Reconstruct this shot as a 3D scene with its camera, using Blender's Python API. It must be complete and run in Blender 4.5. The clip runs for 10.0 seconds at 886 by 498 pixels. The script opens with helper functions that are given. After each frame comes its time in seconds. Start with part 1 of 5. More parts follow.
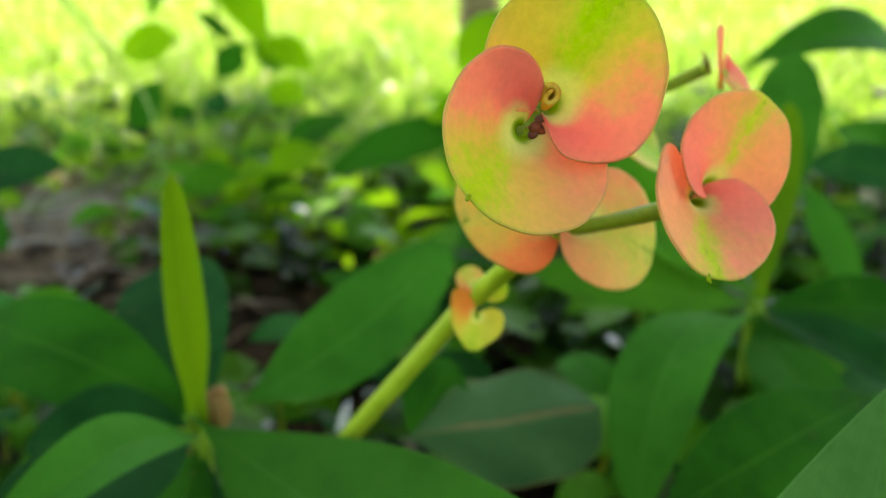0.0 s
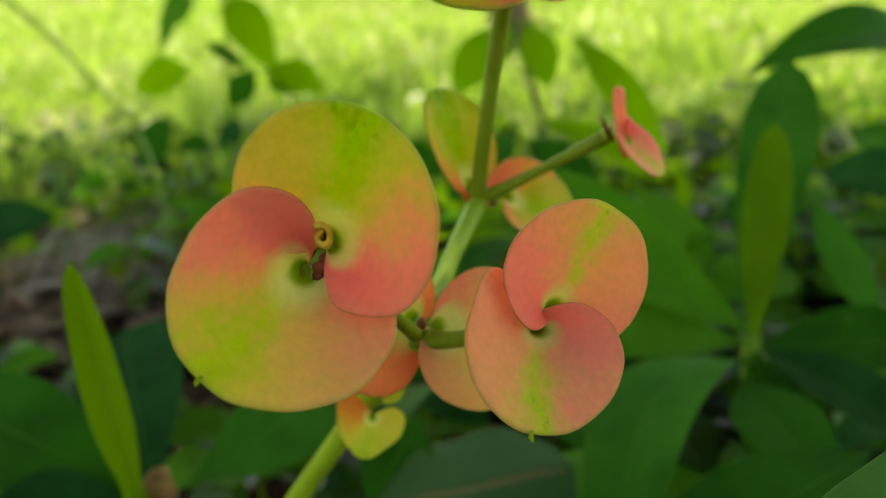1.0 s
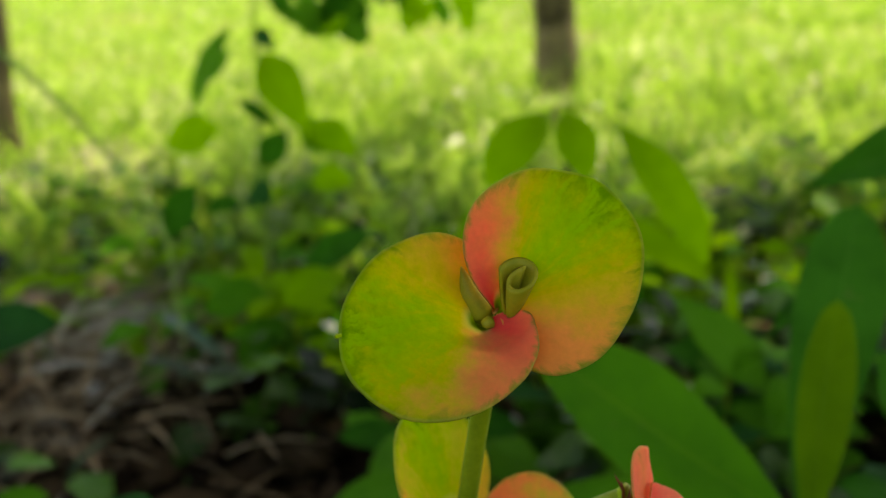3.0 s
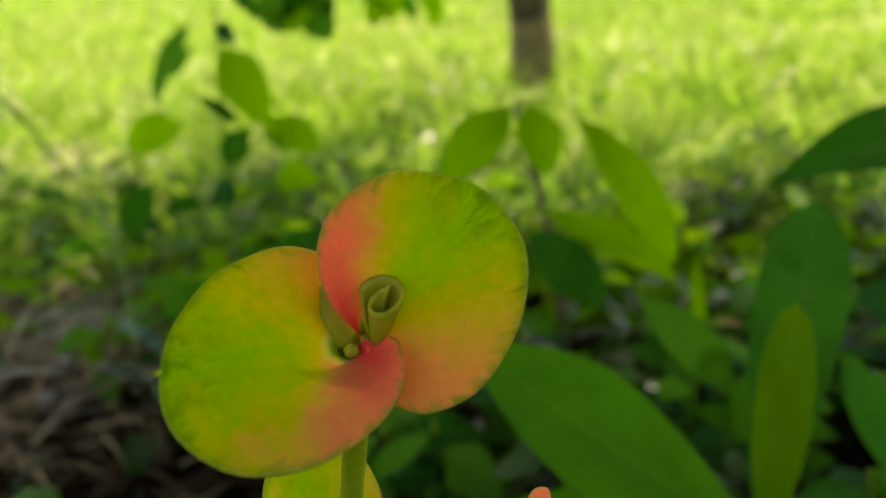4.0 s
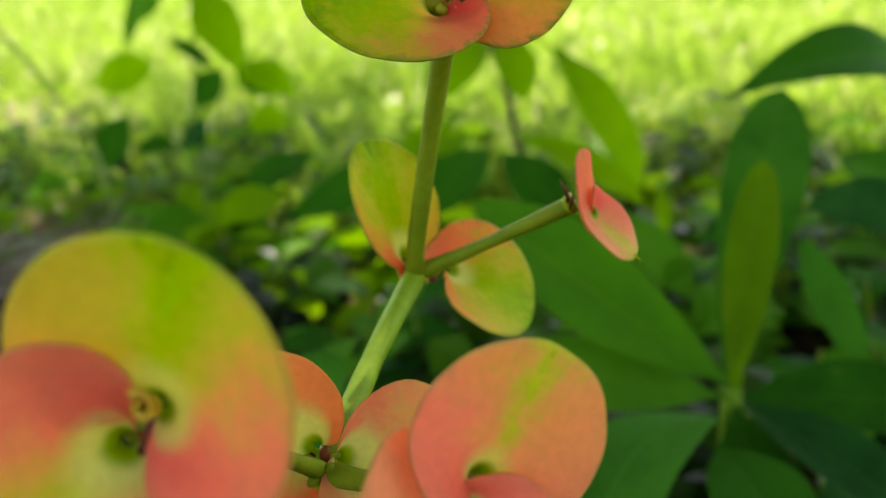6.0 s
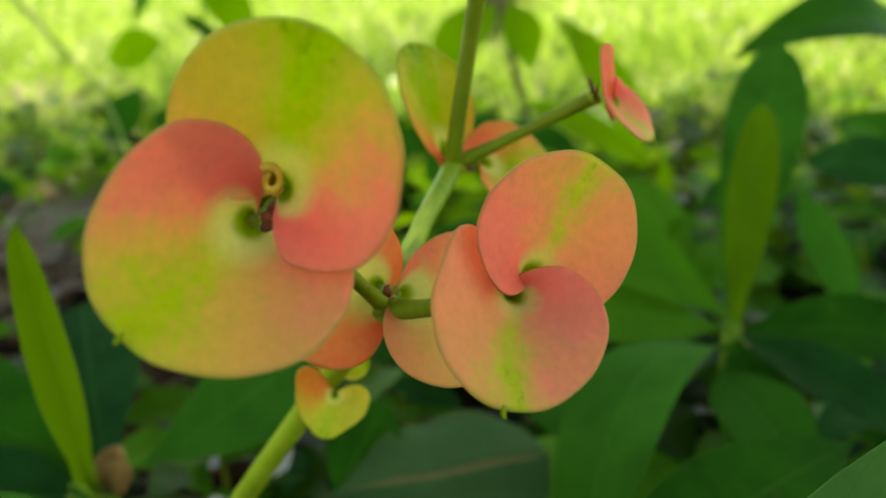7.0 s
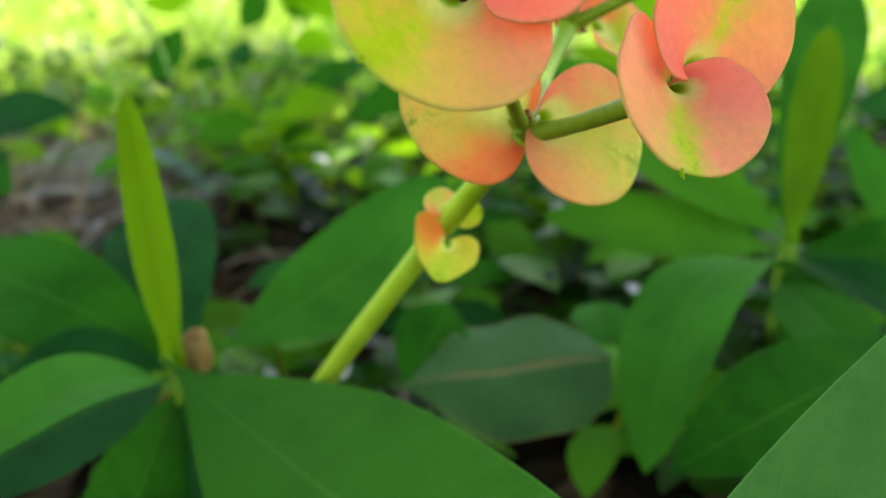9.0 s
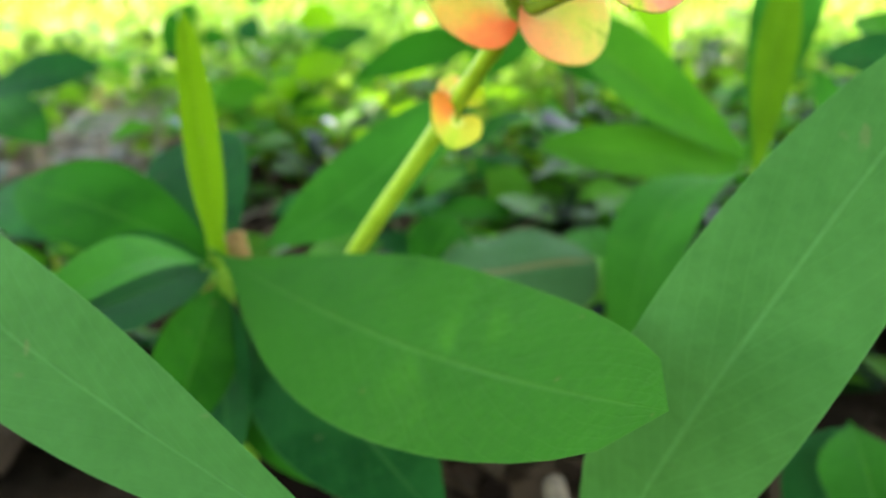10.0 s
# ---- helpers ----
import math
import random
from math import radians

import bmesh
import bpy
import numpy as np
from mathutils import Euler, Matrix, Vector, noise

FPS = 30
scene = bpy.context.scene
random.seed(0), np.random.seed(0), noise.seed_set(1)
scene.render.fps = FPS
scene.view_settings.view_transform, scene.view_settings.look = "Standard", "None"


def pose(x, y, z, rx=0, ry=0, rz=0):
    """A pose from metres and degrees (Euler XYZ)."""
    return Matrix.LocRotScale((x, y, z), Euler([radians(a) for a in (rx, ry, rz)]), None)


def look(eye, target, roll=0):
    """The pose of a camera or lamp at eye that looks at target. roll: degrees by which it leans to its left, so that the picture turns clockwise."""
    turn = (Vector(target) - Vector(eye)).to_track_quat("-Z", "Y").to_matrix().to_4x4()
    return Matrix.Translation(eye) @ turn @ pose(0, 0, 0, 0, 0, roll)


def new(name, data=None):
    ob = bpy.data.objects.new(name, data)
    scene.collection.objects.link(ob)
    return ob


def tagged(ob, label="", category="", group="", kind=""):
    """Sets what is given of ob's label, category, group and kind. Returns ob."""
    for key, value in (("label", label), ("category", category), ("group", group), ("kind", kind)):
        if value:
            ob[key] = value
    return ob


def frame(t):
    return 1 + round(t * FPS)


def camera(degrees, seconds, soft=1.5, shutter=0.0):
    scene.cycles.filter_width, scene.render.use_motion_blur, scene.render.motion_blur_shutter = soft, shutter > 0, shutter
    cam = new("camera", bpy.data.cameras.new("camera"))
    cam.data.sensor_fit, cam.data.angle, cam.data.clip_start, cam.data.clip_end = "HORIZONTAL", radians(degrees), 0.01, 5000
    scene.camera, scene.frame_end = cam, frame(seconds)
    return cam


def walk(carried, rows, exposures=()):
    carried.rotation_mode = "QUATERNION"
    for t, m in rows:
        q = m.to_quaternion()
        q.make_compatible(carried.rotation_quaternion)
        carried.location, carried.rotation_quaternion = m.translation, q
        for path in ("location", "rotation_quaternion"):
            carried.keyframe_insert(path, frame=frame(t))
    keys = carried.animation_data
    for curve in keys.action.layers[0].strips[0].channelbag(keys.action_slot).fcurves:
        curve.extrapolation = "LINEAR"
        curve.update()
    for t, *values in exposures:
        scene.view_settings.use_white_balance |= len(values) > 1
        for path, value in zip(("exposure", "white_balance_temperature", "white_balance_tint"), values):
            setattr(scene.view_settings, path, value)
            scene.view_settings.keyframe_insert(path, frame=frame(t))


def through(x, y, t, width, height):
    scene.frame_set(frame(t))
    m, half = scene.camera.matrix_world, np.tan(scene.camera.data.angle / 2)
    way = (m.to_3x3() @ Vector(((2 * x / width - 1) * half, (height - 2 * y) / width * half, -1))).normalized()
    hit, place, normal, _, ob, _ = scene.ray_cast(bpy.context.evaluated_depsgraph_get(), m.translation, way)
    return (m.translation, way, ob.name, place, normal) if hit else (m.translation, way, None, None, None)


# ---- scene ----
cam = camera(55.84, 10.0, soft=1.2)
# A phone held a hand's width from the flowers: shallow focus on the flower heads.
cam.data.dof.use_dof = True
cam.data.dof.focus_distance = 0.112
cam.data.dof.aperture_fstop = 16.0
PATH = [
    (0, (-0.0002, -0.0001, 0.2499), (0.0010, 0.2835, 0.1522), -0.00),
    (0.5, (0.0216, 0.0148, 0.2589), (0.0124, 0.2998, 0.1654), -3.08),
    (1, (0.0366, 0.0239, 0.2623), (0.0178, 0.3070, 0.1649), -4.20),
    (1.5, (0.0415, 0.0305, 0.2659), (0.0114, 0.3131, 0.1698), -5.02),
    (2, (0.0375, 0.0405, 0.2779), (0.0042, 0.3242, 0.1862), -3.91),
    (2.2, (0.0382, 0.0448, 0.2869), (0.0038, 0.3295, 0.1987), -3.42),
    (3.3, (0.0566, 0.0920, 0.3129), (0.0225, 0.3742, 0.2170), -4.67),
    (3.5, (0.0615, 0.0981, 0.3161), (0.0295, 0.3802, 0.2191), -5.26),
    (4, (0.0623, 0.0958, 0.3030), (0.0329, 0.3789, 0.2082), -4.37),
    (4.5, (0.0586, 0.0876, 0.2945), (0.0306, 0.3720, 0.2035), -4.01),
    (5, (0.0569, 0.0776, 0.2866), (0.0387, 0.3637, 0.1982), -3.10),
    (5.2, (0.0544, 0.0749, 0.2822), (0.0394, 0.3605, 0.1916), -3.34),
    (5.5, (0.0523, 0.0643, 0.2751), (0.0381, 0.3491, 0.1819), -3.01),
    (5.7, (0.0488, 0.0618, 0.2715), (0.0360, 0.3456, 0.1751), -2.56),
    (6.8, (0.0392, 0.0384, 0.2570), (0.0282, 0.3206, 0.1556), -2.56),
    (7, (0.0371, 0.0341, 0.2544), (0.0259, 0.3160, 0.1524), -2.39),
    (7.5, (0.0305, 0.0309, 0.2499), (0.0216, 0.3127, 0.1474), -1.56),
    (8, (0.0259, 0.0285, 0.2530), (0.0159, 0.3103, 0.1504), -1.20),
    (8.5, (0.0224, 0.0225, 0.2422), (0.0093, 0.3034, 0.1375), -0.97),
    (9, (0.0162, 0.0179, 0.2342), (0.0013, 0.2966, 0.1240), -1.05),
    (9.5, (0.0183, -0.0004, 0.2303), (-0.0030, 0.2789, 0.1228), -0.78),
    (10, (0.0148, -0.0310, 0.2213), (0.0007, 0.2467, 0.1087), -1.50),
]
walk(cam, [(t, look(eye, target, roll)) for t, eye, target, roll in PATH],
     exposures=[(t, e, k, 10) for t, e, k in ((0.0, 2.85, 8300), (0.3, 2.5, 8700), (0.6, 2.25, 9300), (1.0, 2.1, 9300), (2.0, 2.0, 9500), (3.5, 1.97, 10000), (4.5, 1.95, 10200), (5.0, 2.06, 9900), (5.5, 2.2, 9500), (5.7, 2.27, 9300), (6.8, 2.28, 9300), (7.5, 2.4, 9200), (8.0, 2.45, 9200), (8.5, 2.75, 8300), (9.0, 3.03, 8000), (9.5, 3.28, 7800), (10.0, 3.70, 7700))])

# ---- world and sun ----
SUN_ELEVATION, SUN_TURN = radians(62), radians(25)  # the sun stands ahead, a little to the right
world = bpy.data.worlds.new("world")
scene.world = world
world.use_nodes = True
wn = world.node_tree
sky = wn.nodes.new("ShaderNodeTexSky")
sky.sky_type, sky.sun_disc = "NISHITA", False
sky.sun_elevation, sky.sun_rotation = SUN_ELEVATION, SUN_TURN
wn.links.new(sky.outputs[0], wn.nodes["Background"].inputs[0])
wn.nodes["Background"].inputs[1].default_value = 0.15
sun = new("sun", bpy.data.lights.new("sun", "SUN"))
sun.data.energy, sun.data.angle, sun.data.color = 3.6, radians(0.53), (1.0, 0.95, 0.86)
to_sun = Vector((math.sin(SUN_TURN) * math.cos(SUN_ELEVATION), math.cos(SUN_TURN) * math.cos(SUN_ELEVATION), math.sin(SUN_ELEVATION)))
sun.matrix_world = look(to_sun * 10, (0, 0, 0))


# ---- materials ----
class Nodes:
    """Short hand for one node material."""

    def __init__(self, name):
        self.mat = bpy.data.materials.new(name)
        self.mat.use_nodes = True
        self.tree = self.mat.node_tree
        self.tree.nodes.clear()
        self.out = self.tree.nodes.new("ShaderNodeOutputMaterial")

    def add(self, kind, **inputs):
        node = self.tree.nodes.new(kind)
        for key, value in inputs.items():
            self.put(node, key.replace("_", " "), value)
        return node

    def put(self, node, key, value):
        socket = node.inputs[int(key)] if key.isdigit() else node.inputs[key]
        if isinstance(value, bpy.types.NodeSocket):
            self.tree.links.new(value, socket)
        else:
            socket.default_value = value

    def coords(self, which="Object"):
        return self.tree.nodes.new("ShaderNodeTexCoord").outputs[which]

    def noise(self, scale, detail=4.0, rough=0.55, vector=None):
        node = self.add("ShaderNodeTexNoise", Scale=scale, Detail=detail, Roughness=rough)
        self.tree.links.new(vector or self.coords(), node.inputs["Vector"])
        return node.outputs["Fac"]

    def math(self, op, a, b=0.0, c=0.0, clamp=False):
        node = self.tree.nodes.new("ShaderNodeMath")
        node.operation, node.use_clamp = op, clamp
        for n, value in enumerate((a, b, c)):
            self.put(node, str(n), value)
        return node.outputs[0]

    def ramp(self, value, low, high):
        node = self.tree.nodes.new("ShaderNodeMapRange")
        node.interpolation_type = "SMOOTHSTEP"
        for n, v in enumerate((value, low, high)):
            self.put(node, str(n), v)
        return node.outputs[0]

    def mix(self, fac, a, b, blend="MIX"):
        node = self.tree.nodes.new("ShaderNodeMix")
        node.data_type, node.blend_type = "RGBA", blend
        for n, value in ((0, fac), (6, a), (7, b)):
            if isinstance(value, tuple):
                value = (*value, 1.0)
            self.put(node, str(n), value)
        return node.outputs[2]

    def bump(self, height, strength, distance):
        return self.add("ShaderNodeBump", Height=height, Strength=strength, Distance=distance).outputs[0]

    def surface(self, colour, rough=0.5, normal=None, through=0.0, through_colour=None, specular=0.5, coat=0.0):
        """A principled surface; through: the share of light that passes a thin leaf."""
        bsdf = self.add("ShaderNodeBsdfPrincipled")
        self.put(bsdf, "Base Color", (*colour, 1.0) if isinstance(colour, tuple) else colour)
        self.put(bsdf, "Roughness", rough)
        self.put(bsdf, "Specular IOR Level", specular)
        self.put(bsdf, "Coat Weight", coat)
        if normal:
            self.put(bsdf, "Normal", normal)
        last = bsdf.outputs[0]
        if through:
            trans = self.add("ShaderNodeBsdfTranslucent")
            shown = through_colour or colour
            self.put(trans, "Color", (*shown, 1.0) if isinstance(shown, tuple) else shown)
            both = self.add("ShaderNodeMixShader")
            self.put(both, "0", through)
            self.put(both, "1", last)
            self.put(both, "2", trans.outputs[0])
            last = both.outputs[0]
        self.tree.links.new(last, self.out.inputs["Surface"])
        return self.mat


def bract_material(name, pink, tan, green, blush, streak, rose=(0.90, 0.12, 0.11), flush=0.6, base=0.20, margin=0.1, fleck=0.9):
    """Coral bract with a feathered green streak along its middle; u runs round the blade, v from the throat to the margin."""
    n = Nodes(name)
    uv = n.coords("UV")
    split = n.add("ShaderNodeSeparateXYZ")
    n.tree.links.new(uv, split.inputs[0])
    u, v = split.outputs[0], split.outputs[1]
    cloud, fine, patch = n.noise(160, 3), n.noise(900, 5), n.noise(420, 4, 0.6)
    cells = n.noise(2600, 2)
    side = n.math("SUBTRACT", n.math("ADD", u, n.math("MULTIPLY", n.math("SUBTRACT", cloud, 0.5), 0.09)), 0.5)
    across = n.math("ABSOLUTE", side)
    # Fine rays from the throat outwards, bent a little.
    rays = n.tree.nodes.new("ShaderNodeCombineXYZ")
    n.put(rays, "0", n.math("ADD", n.math("MULTIPLY", u, 46.0), n.math("MULTIPLY", patch, 1.6)))
    n.put(rays, "1", n.math("MULTIPLY", v, 3.2))
    ray = n.noise(1.0, 5, 0.62, rays.outputs[0])
    jag = n.math("MULTIPLY", n.math("SUBTRACT", n.math("ADD", n.math("MULTIPLY", ray, 0.6), n.math("MULTIPLY", patch, 0.4)), 0.5), 0.16 + streak * 2.4)
    soft = n.math("ADD", n.math("MULTIPLY", n.math("SUBTRACT", patch, 0.5), 0.16), n.math("MULTIPLY", n.math("SUBTRACT", cloud, 0.5), 0.24))
    over = n.ramp(n.math("ADD", side, soft), blush * 0.5, blush * 0.5 + 0.20)
    under = n.ramp(n.math("SUBTRACT", soft, side), blush, blush + 0.26)
    lobe = n.math("MAXIMUM", over, n.math("MULTIPLY", under, flush))
    ground = n.mix(lobe, tan, pink)
    deep = n.mix(n.math("MULTIPLY", n.ramp(n.math("ADD", side, n.math("MULTIPLY", soft, 0.5)), 0.12, 0.38), n.ramp(v, 1.6, 0.2)), ground, rose)
    # A soft yellow flush, the feathered streak in it, and darker green flecks at the margin.
    flush_band = n.math("MULTIPLY", n.math("MULTIPLY", n.ramp(n.math("ADD", across, n.math("MULTIPLY", jag, 0.8)), streak * 3.0 + 0.05, 0.0), n.ramp(side, 0.30, 0.10)), n.ramp(v, 0.0, 0.35))
    wide = n.mix(n.math("MULTIPLY", flush_band, 0.75), deep, tuple(0.6 * a + 0.4 * b for a, b in zip(tan, green)))
    band = n.math("MULTIPLY", n.ramp(n.math("ADD", across, jag), streak + 0.05, -0.03), n.ramp(v, 0.04, 0.40))
    wide = n.mix(n.math("MULTIPLY", band, 0.9), wide, green)
    dark = n.math("MULTIPLY", n.ramp(n.math("ADD", across, jag), streak * 0.8 + 0.01, 0.0), n.math("MULTIPLY", n.ramp(v, 0.50, 0.95), n.ramp(ray, 0.42, 0.66)))
    wide = n.mix(n.math("MULTIPLY", dark, fleck), wide, (0.11, 0.27, 0.010))
    throat = n.ramp(n.math("ADD", v, n.math("MULTIPLY", n.math("SUBTRACT", cloud, 0.5), 0.12)), base + 0.10, base * 0.5)
    wide = n.mix(n.math("MULTIPLY", throat, 0.9), wide, (0.78, 0.76, 0.24))
    wide = n.mix(n.ramp(v, 0.13, 0.05), wide, (0.34, 0.46, 0.03))
    # Small green teeth run in from the margin of the greener bracts.
    teeth = n.math("MULTIPLY", n.ramp(n.math("ADD", v, n.math("MULTIPLY", ray, 0.45)), 1.10, 1.30), margin)
    wide = n.mix(teeth, wide, (0.13, 0.30, 0.008))
    rim = n.ramp(v, 0.972, 0.994)
    wide = n.mix(n.math("MULTIPLY", rim, 0.35), wide, (0.42, 0.42, 0.10))
    mottle = n.math("ADD", 0.80, n.math("ADD", n.math("MULTIPLY", fine, 0.22), n.math("MULTIPLY", patch, 0.18)))
    hue = n.add("ShaderNodeHueSaturation", Saturation=1.04, Value=mottle, Color=wide)
    height = n.math("ADD", n.math("MULTIPLY", cells, 0.3), n.math("ADD", n.math("MULTIPLY", ray, 0.5), fine))
    return n.surface(hue.outputs[0], n.math("ADD", 0.42, n.math("MULTIPLY", fine, 0.2)), n.bump(height, 0.3, 0.0004), 0.48, hue.outputs[0], 0.08)


def leaf_material(name, dark, light, vein, through=0.3, rough=0.6, spots=0.25, rib_width=0.022, gloss=0.02):
    """Green blade: u across from margin to margin, v from stalk to tip."""
    n = Nodes(name)
    uv = n.coords("UV")
    split = n.add("ShaderNodeSeparateXYZ")
    n.tree.links.new(uv, split.inputs[0])
    u, v = split.outputs[0], split.outputs[1]
    each = n.tree.nodes.new("ShaderNodeObjectInfo").outputs["Random"]
    cloud, fine, mottle = n.noise(30, 4), n.noise(420, 4), n.noise(130, 5, 0.6)
    mid = n.math("ABSOLUTE", n.math("SUBTRACT", u, 0.5))
    # Side veins run forward from the middle rib.
    phase = n.math("ADD", n.math("MULTIPLY", v, 17.0), n.math("MULTIPLY", mid, -9.0))
    phase = n.math("ADD", phase, n.math("MULTIPLY", cloud, 1.2))
    line = n.math("ABSOLUTE", n.math("SUBTRACT", n.math("FRACT", phase), 0.5))
    side = n.ramp(line, 0.07, 0.0)
    rib = n.ramp(n.math("ADD", mid, n.math("MULTIPLY", n.math("SUBTRACT", mottle, 0.5), rib_width)), rib_width, rib_width * 0.3)
    colour = n.mix(n.ramp(n.math("ADD", cloud, n.math("MULTIPLY", each, 0.3)), 0.35, 0.85), dark, light)
    colour = n.mix(n.math("MULTIPLY", n.ramp(mottle, 0.35, 0.75), 0.5), colour, light)
    colour = n.mix(n.math("MULTIPLY", side, 0.10), colour, vein)
    colour = n.mix(n.math("MULTIPLY", rib, 0.42), colour, vein)
    rim = n.ramp(mid, 0.487, 0.498)
    colour = n.mix(n.math("MULTIPLY", rim, 0.6), colour, vein)
    spot = n.ramp(n.noise(140, 2), 0.70, 0.76)
    colour = n.mix(n.math("MULTIPLY", spot, spots), colour, (0.17, 0.13, 0.05))
    hue = n.add("ShaderNodeHueSaturation", Value=n.math("ADD", 0.85, n.math("MULTIPLY", fine, 0.3)), Color=colour)
    bright = n.mix(0.6, hue.outputs[0], light)
    height = n.math("SUBTRACT", fine, n.math("ADD", n.math("MULTIPLY", side, 0.35), n.math("MULTIPLY", rib, 1.2)))
    return n.surface(hue.outputs[0], n.math("ADD", rough - 0.08, n.math("MULTIPLY", cloud, 0.2)), n.bump(n.math("ADD", height, n.math("MULTIPLY", mottle, 2.0)), 0.5, 0.0008), through, bright, gloss)


def bark_material(name, dark, light, scale, rough=0.85, depth=0.002):
    n = Nodes(name)
    cloud, fine = n.noise(scale, 5), n.noise(scale * 6, 6, 0.65)
    colour = n.mix(n.ramp(n.math("ADD", n.math("MULTIPLY", cloud, 0.6), n.math("MULTIPLY", fine, 0.4)), 0.32, 0.66), dark, light)
    return n.surface(colour, rough, n.bump(n.math("ADD", cloud, n.math("MULTIPLY", fine, 0.5)), 0.7, depth), specular=0.12)


def varied_material(name, dark, light, through=0.3, rough=0.6, scale=6.0, gloss=0.0):
    """For a great many small pieces: each island takes its own tone."""
    n = Nodes(name)
    island = n.tree.nodes.new("ShaderNodeNewGeometry").outputs["Random Per Island"]
    patch = n.noise(scale, 3)
    tone = n.math("ADD", n.math("MULTIPLY", island, 0.6), n.math("MULTIPLY", patch, 0.4))
    colour = n.mix(n.ramp(tone, 0.15, 0.85), dark, light)
    return n.surface(colour, rough, None, through, colour, gloss)


coral = bract_material("coral_bract", (0.97, 0.39, 0.20), (0.78, 0.60, 0.11), (0.44, 0.68, 0.025), 0.13, 0.036, (0.99, 0.25, 0.18), 0.8, 0.28)
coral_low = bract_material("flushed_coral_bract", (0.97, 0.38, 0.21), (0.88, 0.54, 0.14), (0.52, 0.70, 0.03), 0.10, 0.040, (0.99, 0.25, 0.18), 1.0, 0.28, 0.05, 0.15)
lime = bract_material("lime_coral_bract", (0.95, 0.34, 0.13), (0.74, 0.54, 0.045), (0.31, 0.56, 0.006), 0.06, 0.100, (0.97, 0.12, 0.11), 0.8, 0.07, 0.8)
red_bract = bract_material("red_coral_bract", (0.96, 0.28, 0.18), (0.90, 0.42, 0.17), (0.60, 0.66, 0.06), 0.06, 0.012, (0.96, 0.20, 0.15), 0.9, 0.02)
salmon = bract_material("salmon_bract", (0.97, 0.35, 0.21), (0.93, 0.46, 0.18), (0.56, 0.72, 0.04), 0.04, 0.010, (0.99, 0.27, 0.18))
olive_bract = bract_material("olive_bract", (0.92, 0.34, 0.10), (0.66, 0.54, 0.06), (0.33, 0.55, 0.010), 0.10, 0.085, (0.93, 0.22, 0.11), 1.0, 0.20, 0.6)
rust_bract = bract_material("rust_bract", (0.94, 0.34, 0.13), (0.90, 0.50, 0.15), (0.78, 0.66, 0.15), 0.03, 0.03, (0.94, 0.20, 0.09), 0.9, 0.45)
rose_bract = bract_material("rose_bract", (0.96, 0.24, 0.16), (0.95, 0.30, 0.17), (0.92, 0.34, 0.15), 0.04, 0.001, (0.97, 0.19, 0.14), 0.9, 0.06)
yellow_bract = bract_material("yellow_coral_bract", (0.94, 0.36, 0.18), (0.88, 0.56, 0.18), (0.66, 0.68, 0.12), 0.06, 0.05, (0.95, 0.26, 0.14), 0.75, 0.34)
pale_bract = bract_material("pale_lime_bract", (0.80, 0.42, 0.08), (0.70, 0.62, 0.09), (0.50, 0.62, 0.05), 0.22, 0.08, (0.86, 0.34, 0.10), 0.15)
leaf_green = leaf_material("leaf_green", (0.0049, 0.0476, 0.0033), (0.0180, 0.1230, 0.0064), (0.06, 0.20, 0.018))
# Front leaves: the sky's sheen is mixed into a paler base colour.
leaf_front = leaf_material("sheen_paled_leaf", (0.028, 0.102, 0.0150), (0.052, 0.156, 0.0280), (0.080, 0.195, 0.045), spots=0.35, gloss=0.05)
leaf_broad = leaf_material("broad_green_leaf", (0.010, 0.072, 0.0052), (0.030, 0.158, 0.0117), (0.06, 0.21, 0.025), spots=0.4)
leaf_deep = leaf_material("deep_green_leaf", (0.0085, 0.060, 0.0040), (0.025, 0.128, 0.0085), (0.06, 0.18, 0.025), spots=0.45)
leaf_blue = leaf_material("blue_green_leaf", (0.0049, 0.0443, 0.0074), (0.0131, 0.0918, 0.0149), (0.05, 0.17, 0.03))
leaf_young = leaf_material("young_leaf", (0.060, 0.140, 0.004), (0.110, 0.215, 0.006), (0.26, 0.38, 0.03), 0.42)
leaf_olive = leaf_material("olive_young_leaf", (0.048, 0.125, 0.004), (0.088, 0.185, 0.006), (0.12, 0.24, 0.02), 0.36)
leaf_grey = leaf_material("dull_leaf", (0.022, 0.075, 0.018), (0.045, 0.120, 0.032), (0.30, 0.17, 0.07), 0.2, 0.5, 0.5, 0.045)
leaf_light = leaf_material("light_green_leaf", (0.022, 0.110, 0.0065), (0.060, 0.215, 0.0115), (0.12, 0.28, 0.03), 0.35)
# Two brighter leaf copies: sunlight on the blades is put into their colour.
leaf_sunlit = leaf_material("sunlit_tint_leaf", (0.10, 0.27, 0.006), (0.20, 0.42, 0.010), (0.24, 0.44, 0.03), 0.65)
leaf_lit = leaf_material("thin_lit_leaf", (0.022, 0.125, 0.0062), (0.056, 0.225, 0.0094), (0.15, 0.30, 0.02), 0.5)
leaf_gloss = leaf_material("glossy_leaf", (0.050, 0.110, 0.062), (0.090, 0.180, 0.110), (0.14, 0.23, 0.14), 0.15, 0.35, 0.25, 0.03, 0.5)
petiole = bark_material("green_petiole", (0.07, 0.16, 0.008), (0.17, 0.30, 0.018), 150, 0.6, 0.0003)
stalk = bark_material("green_stalk", (0.22, 0.31, 0.012), (0.31, 0.41, 0.022), 120, 0.5, 0.0001)
stalk_mid = bark_material("mid_green_stalk", (0.13, 0.24, 0.012), (0.20, 0.32, 0.022), 120, 0.5, 0.0001)
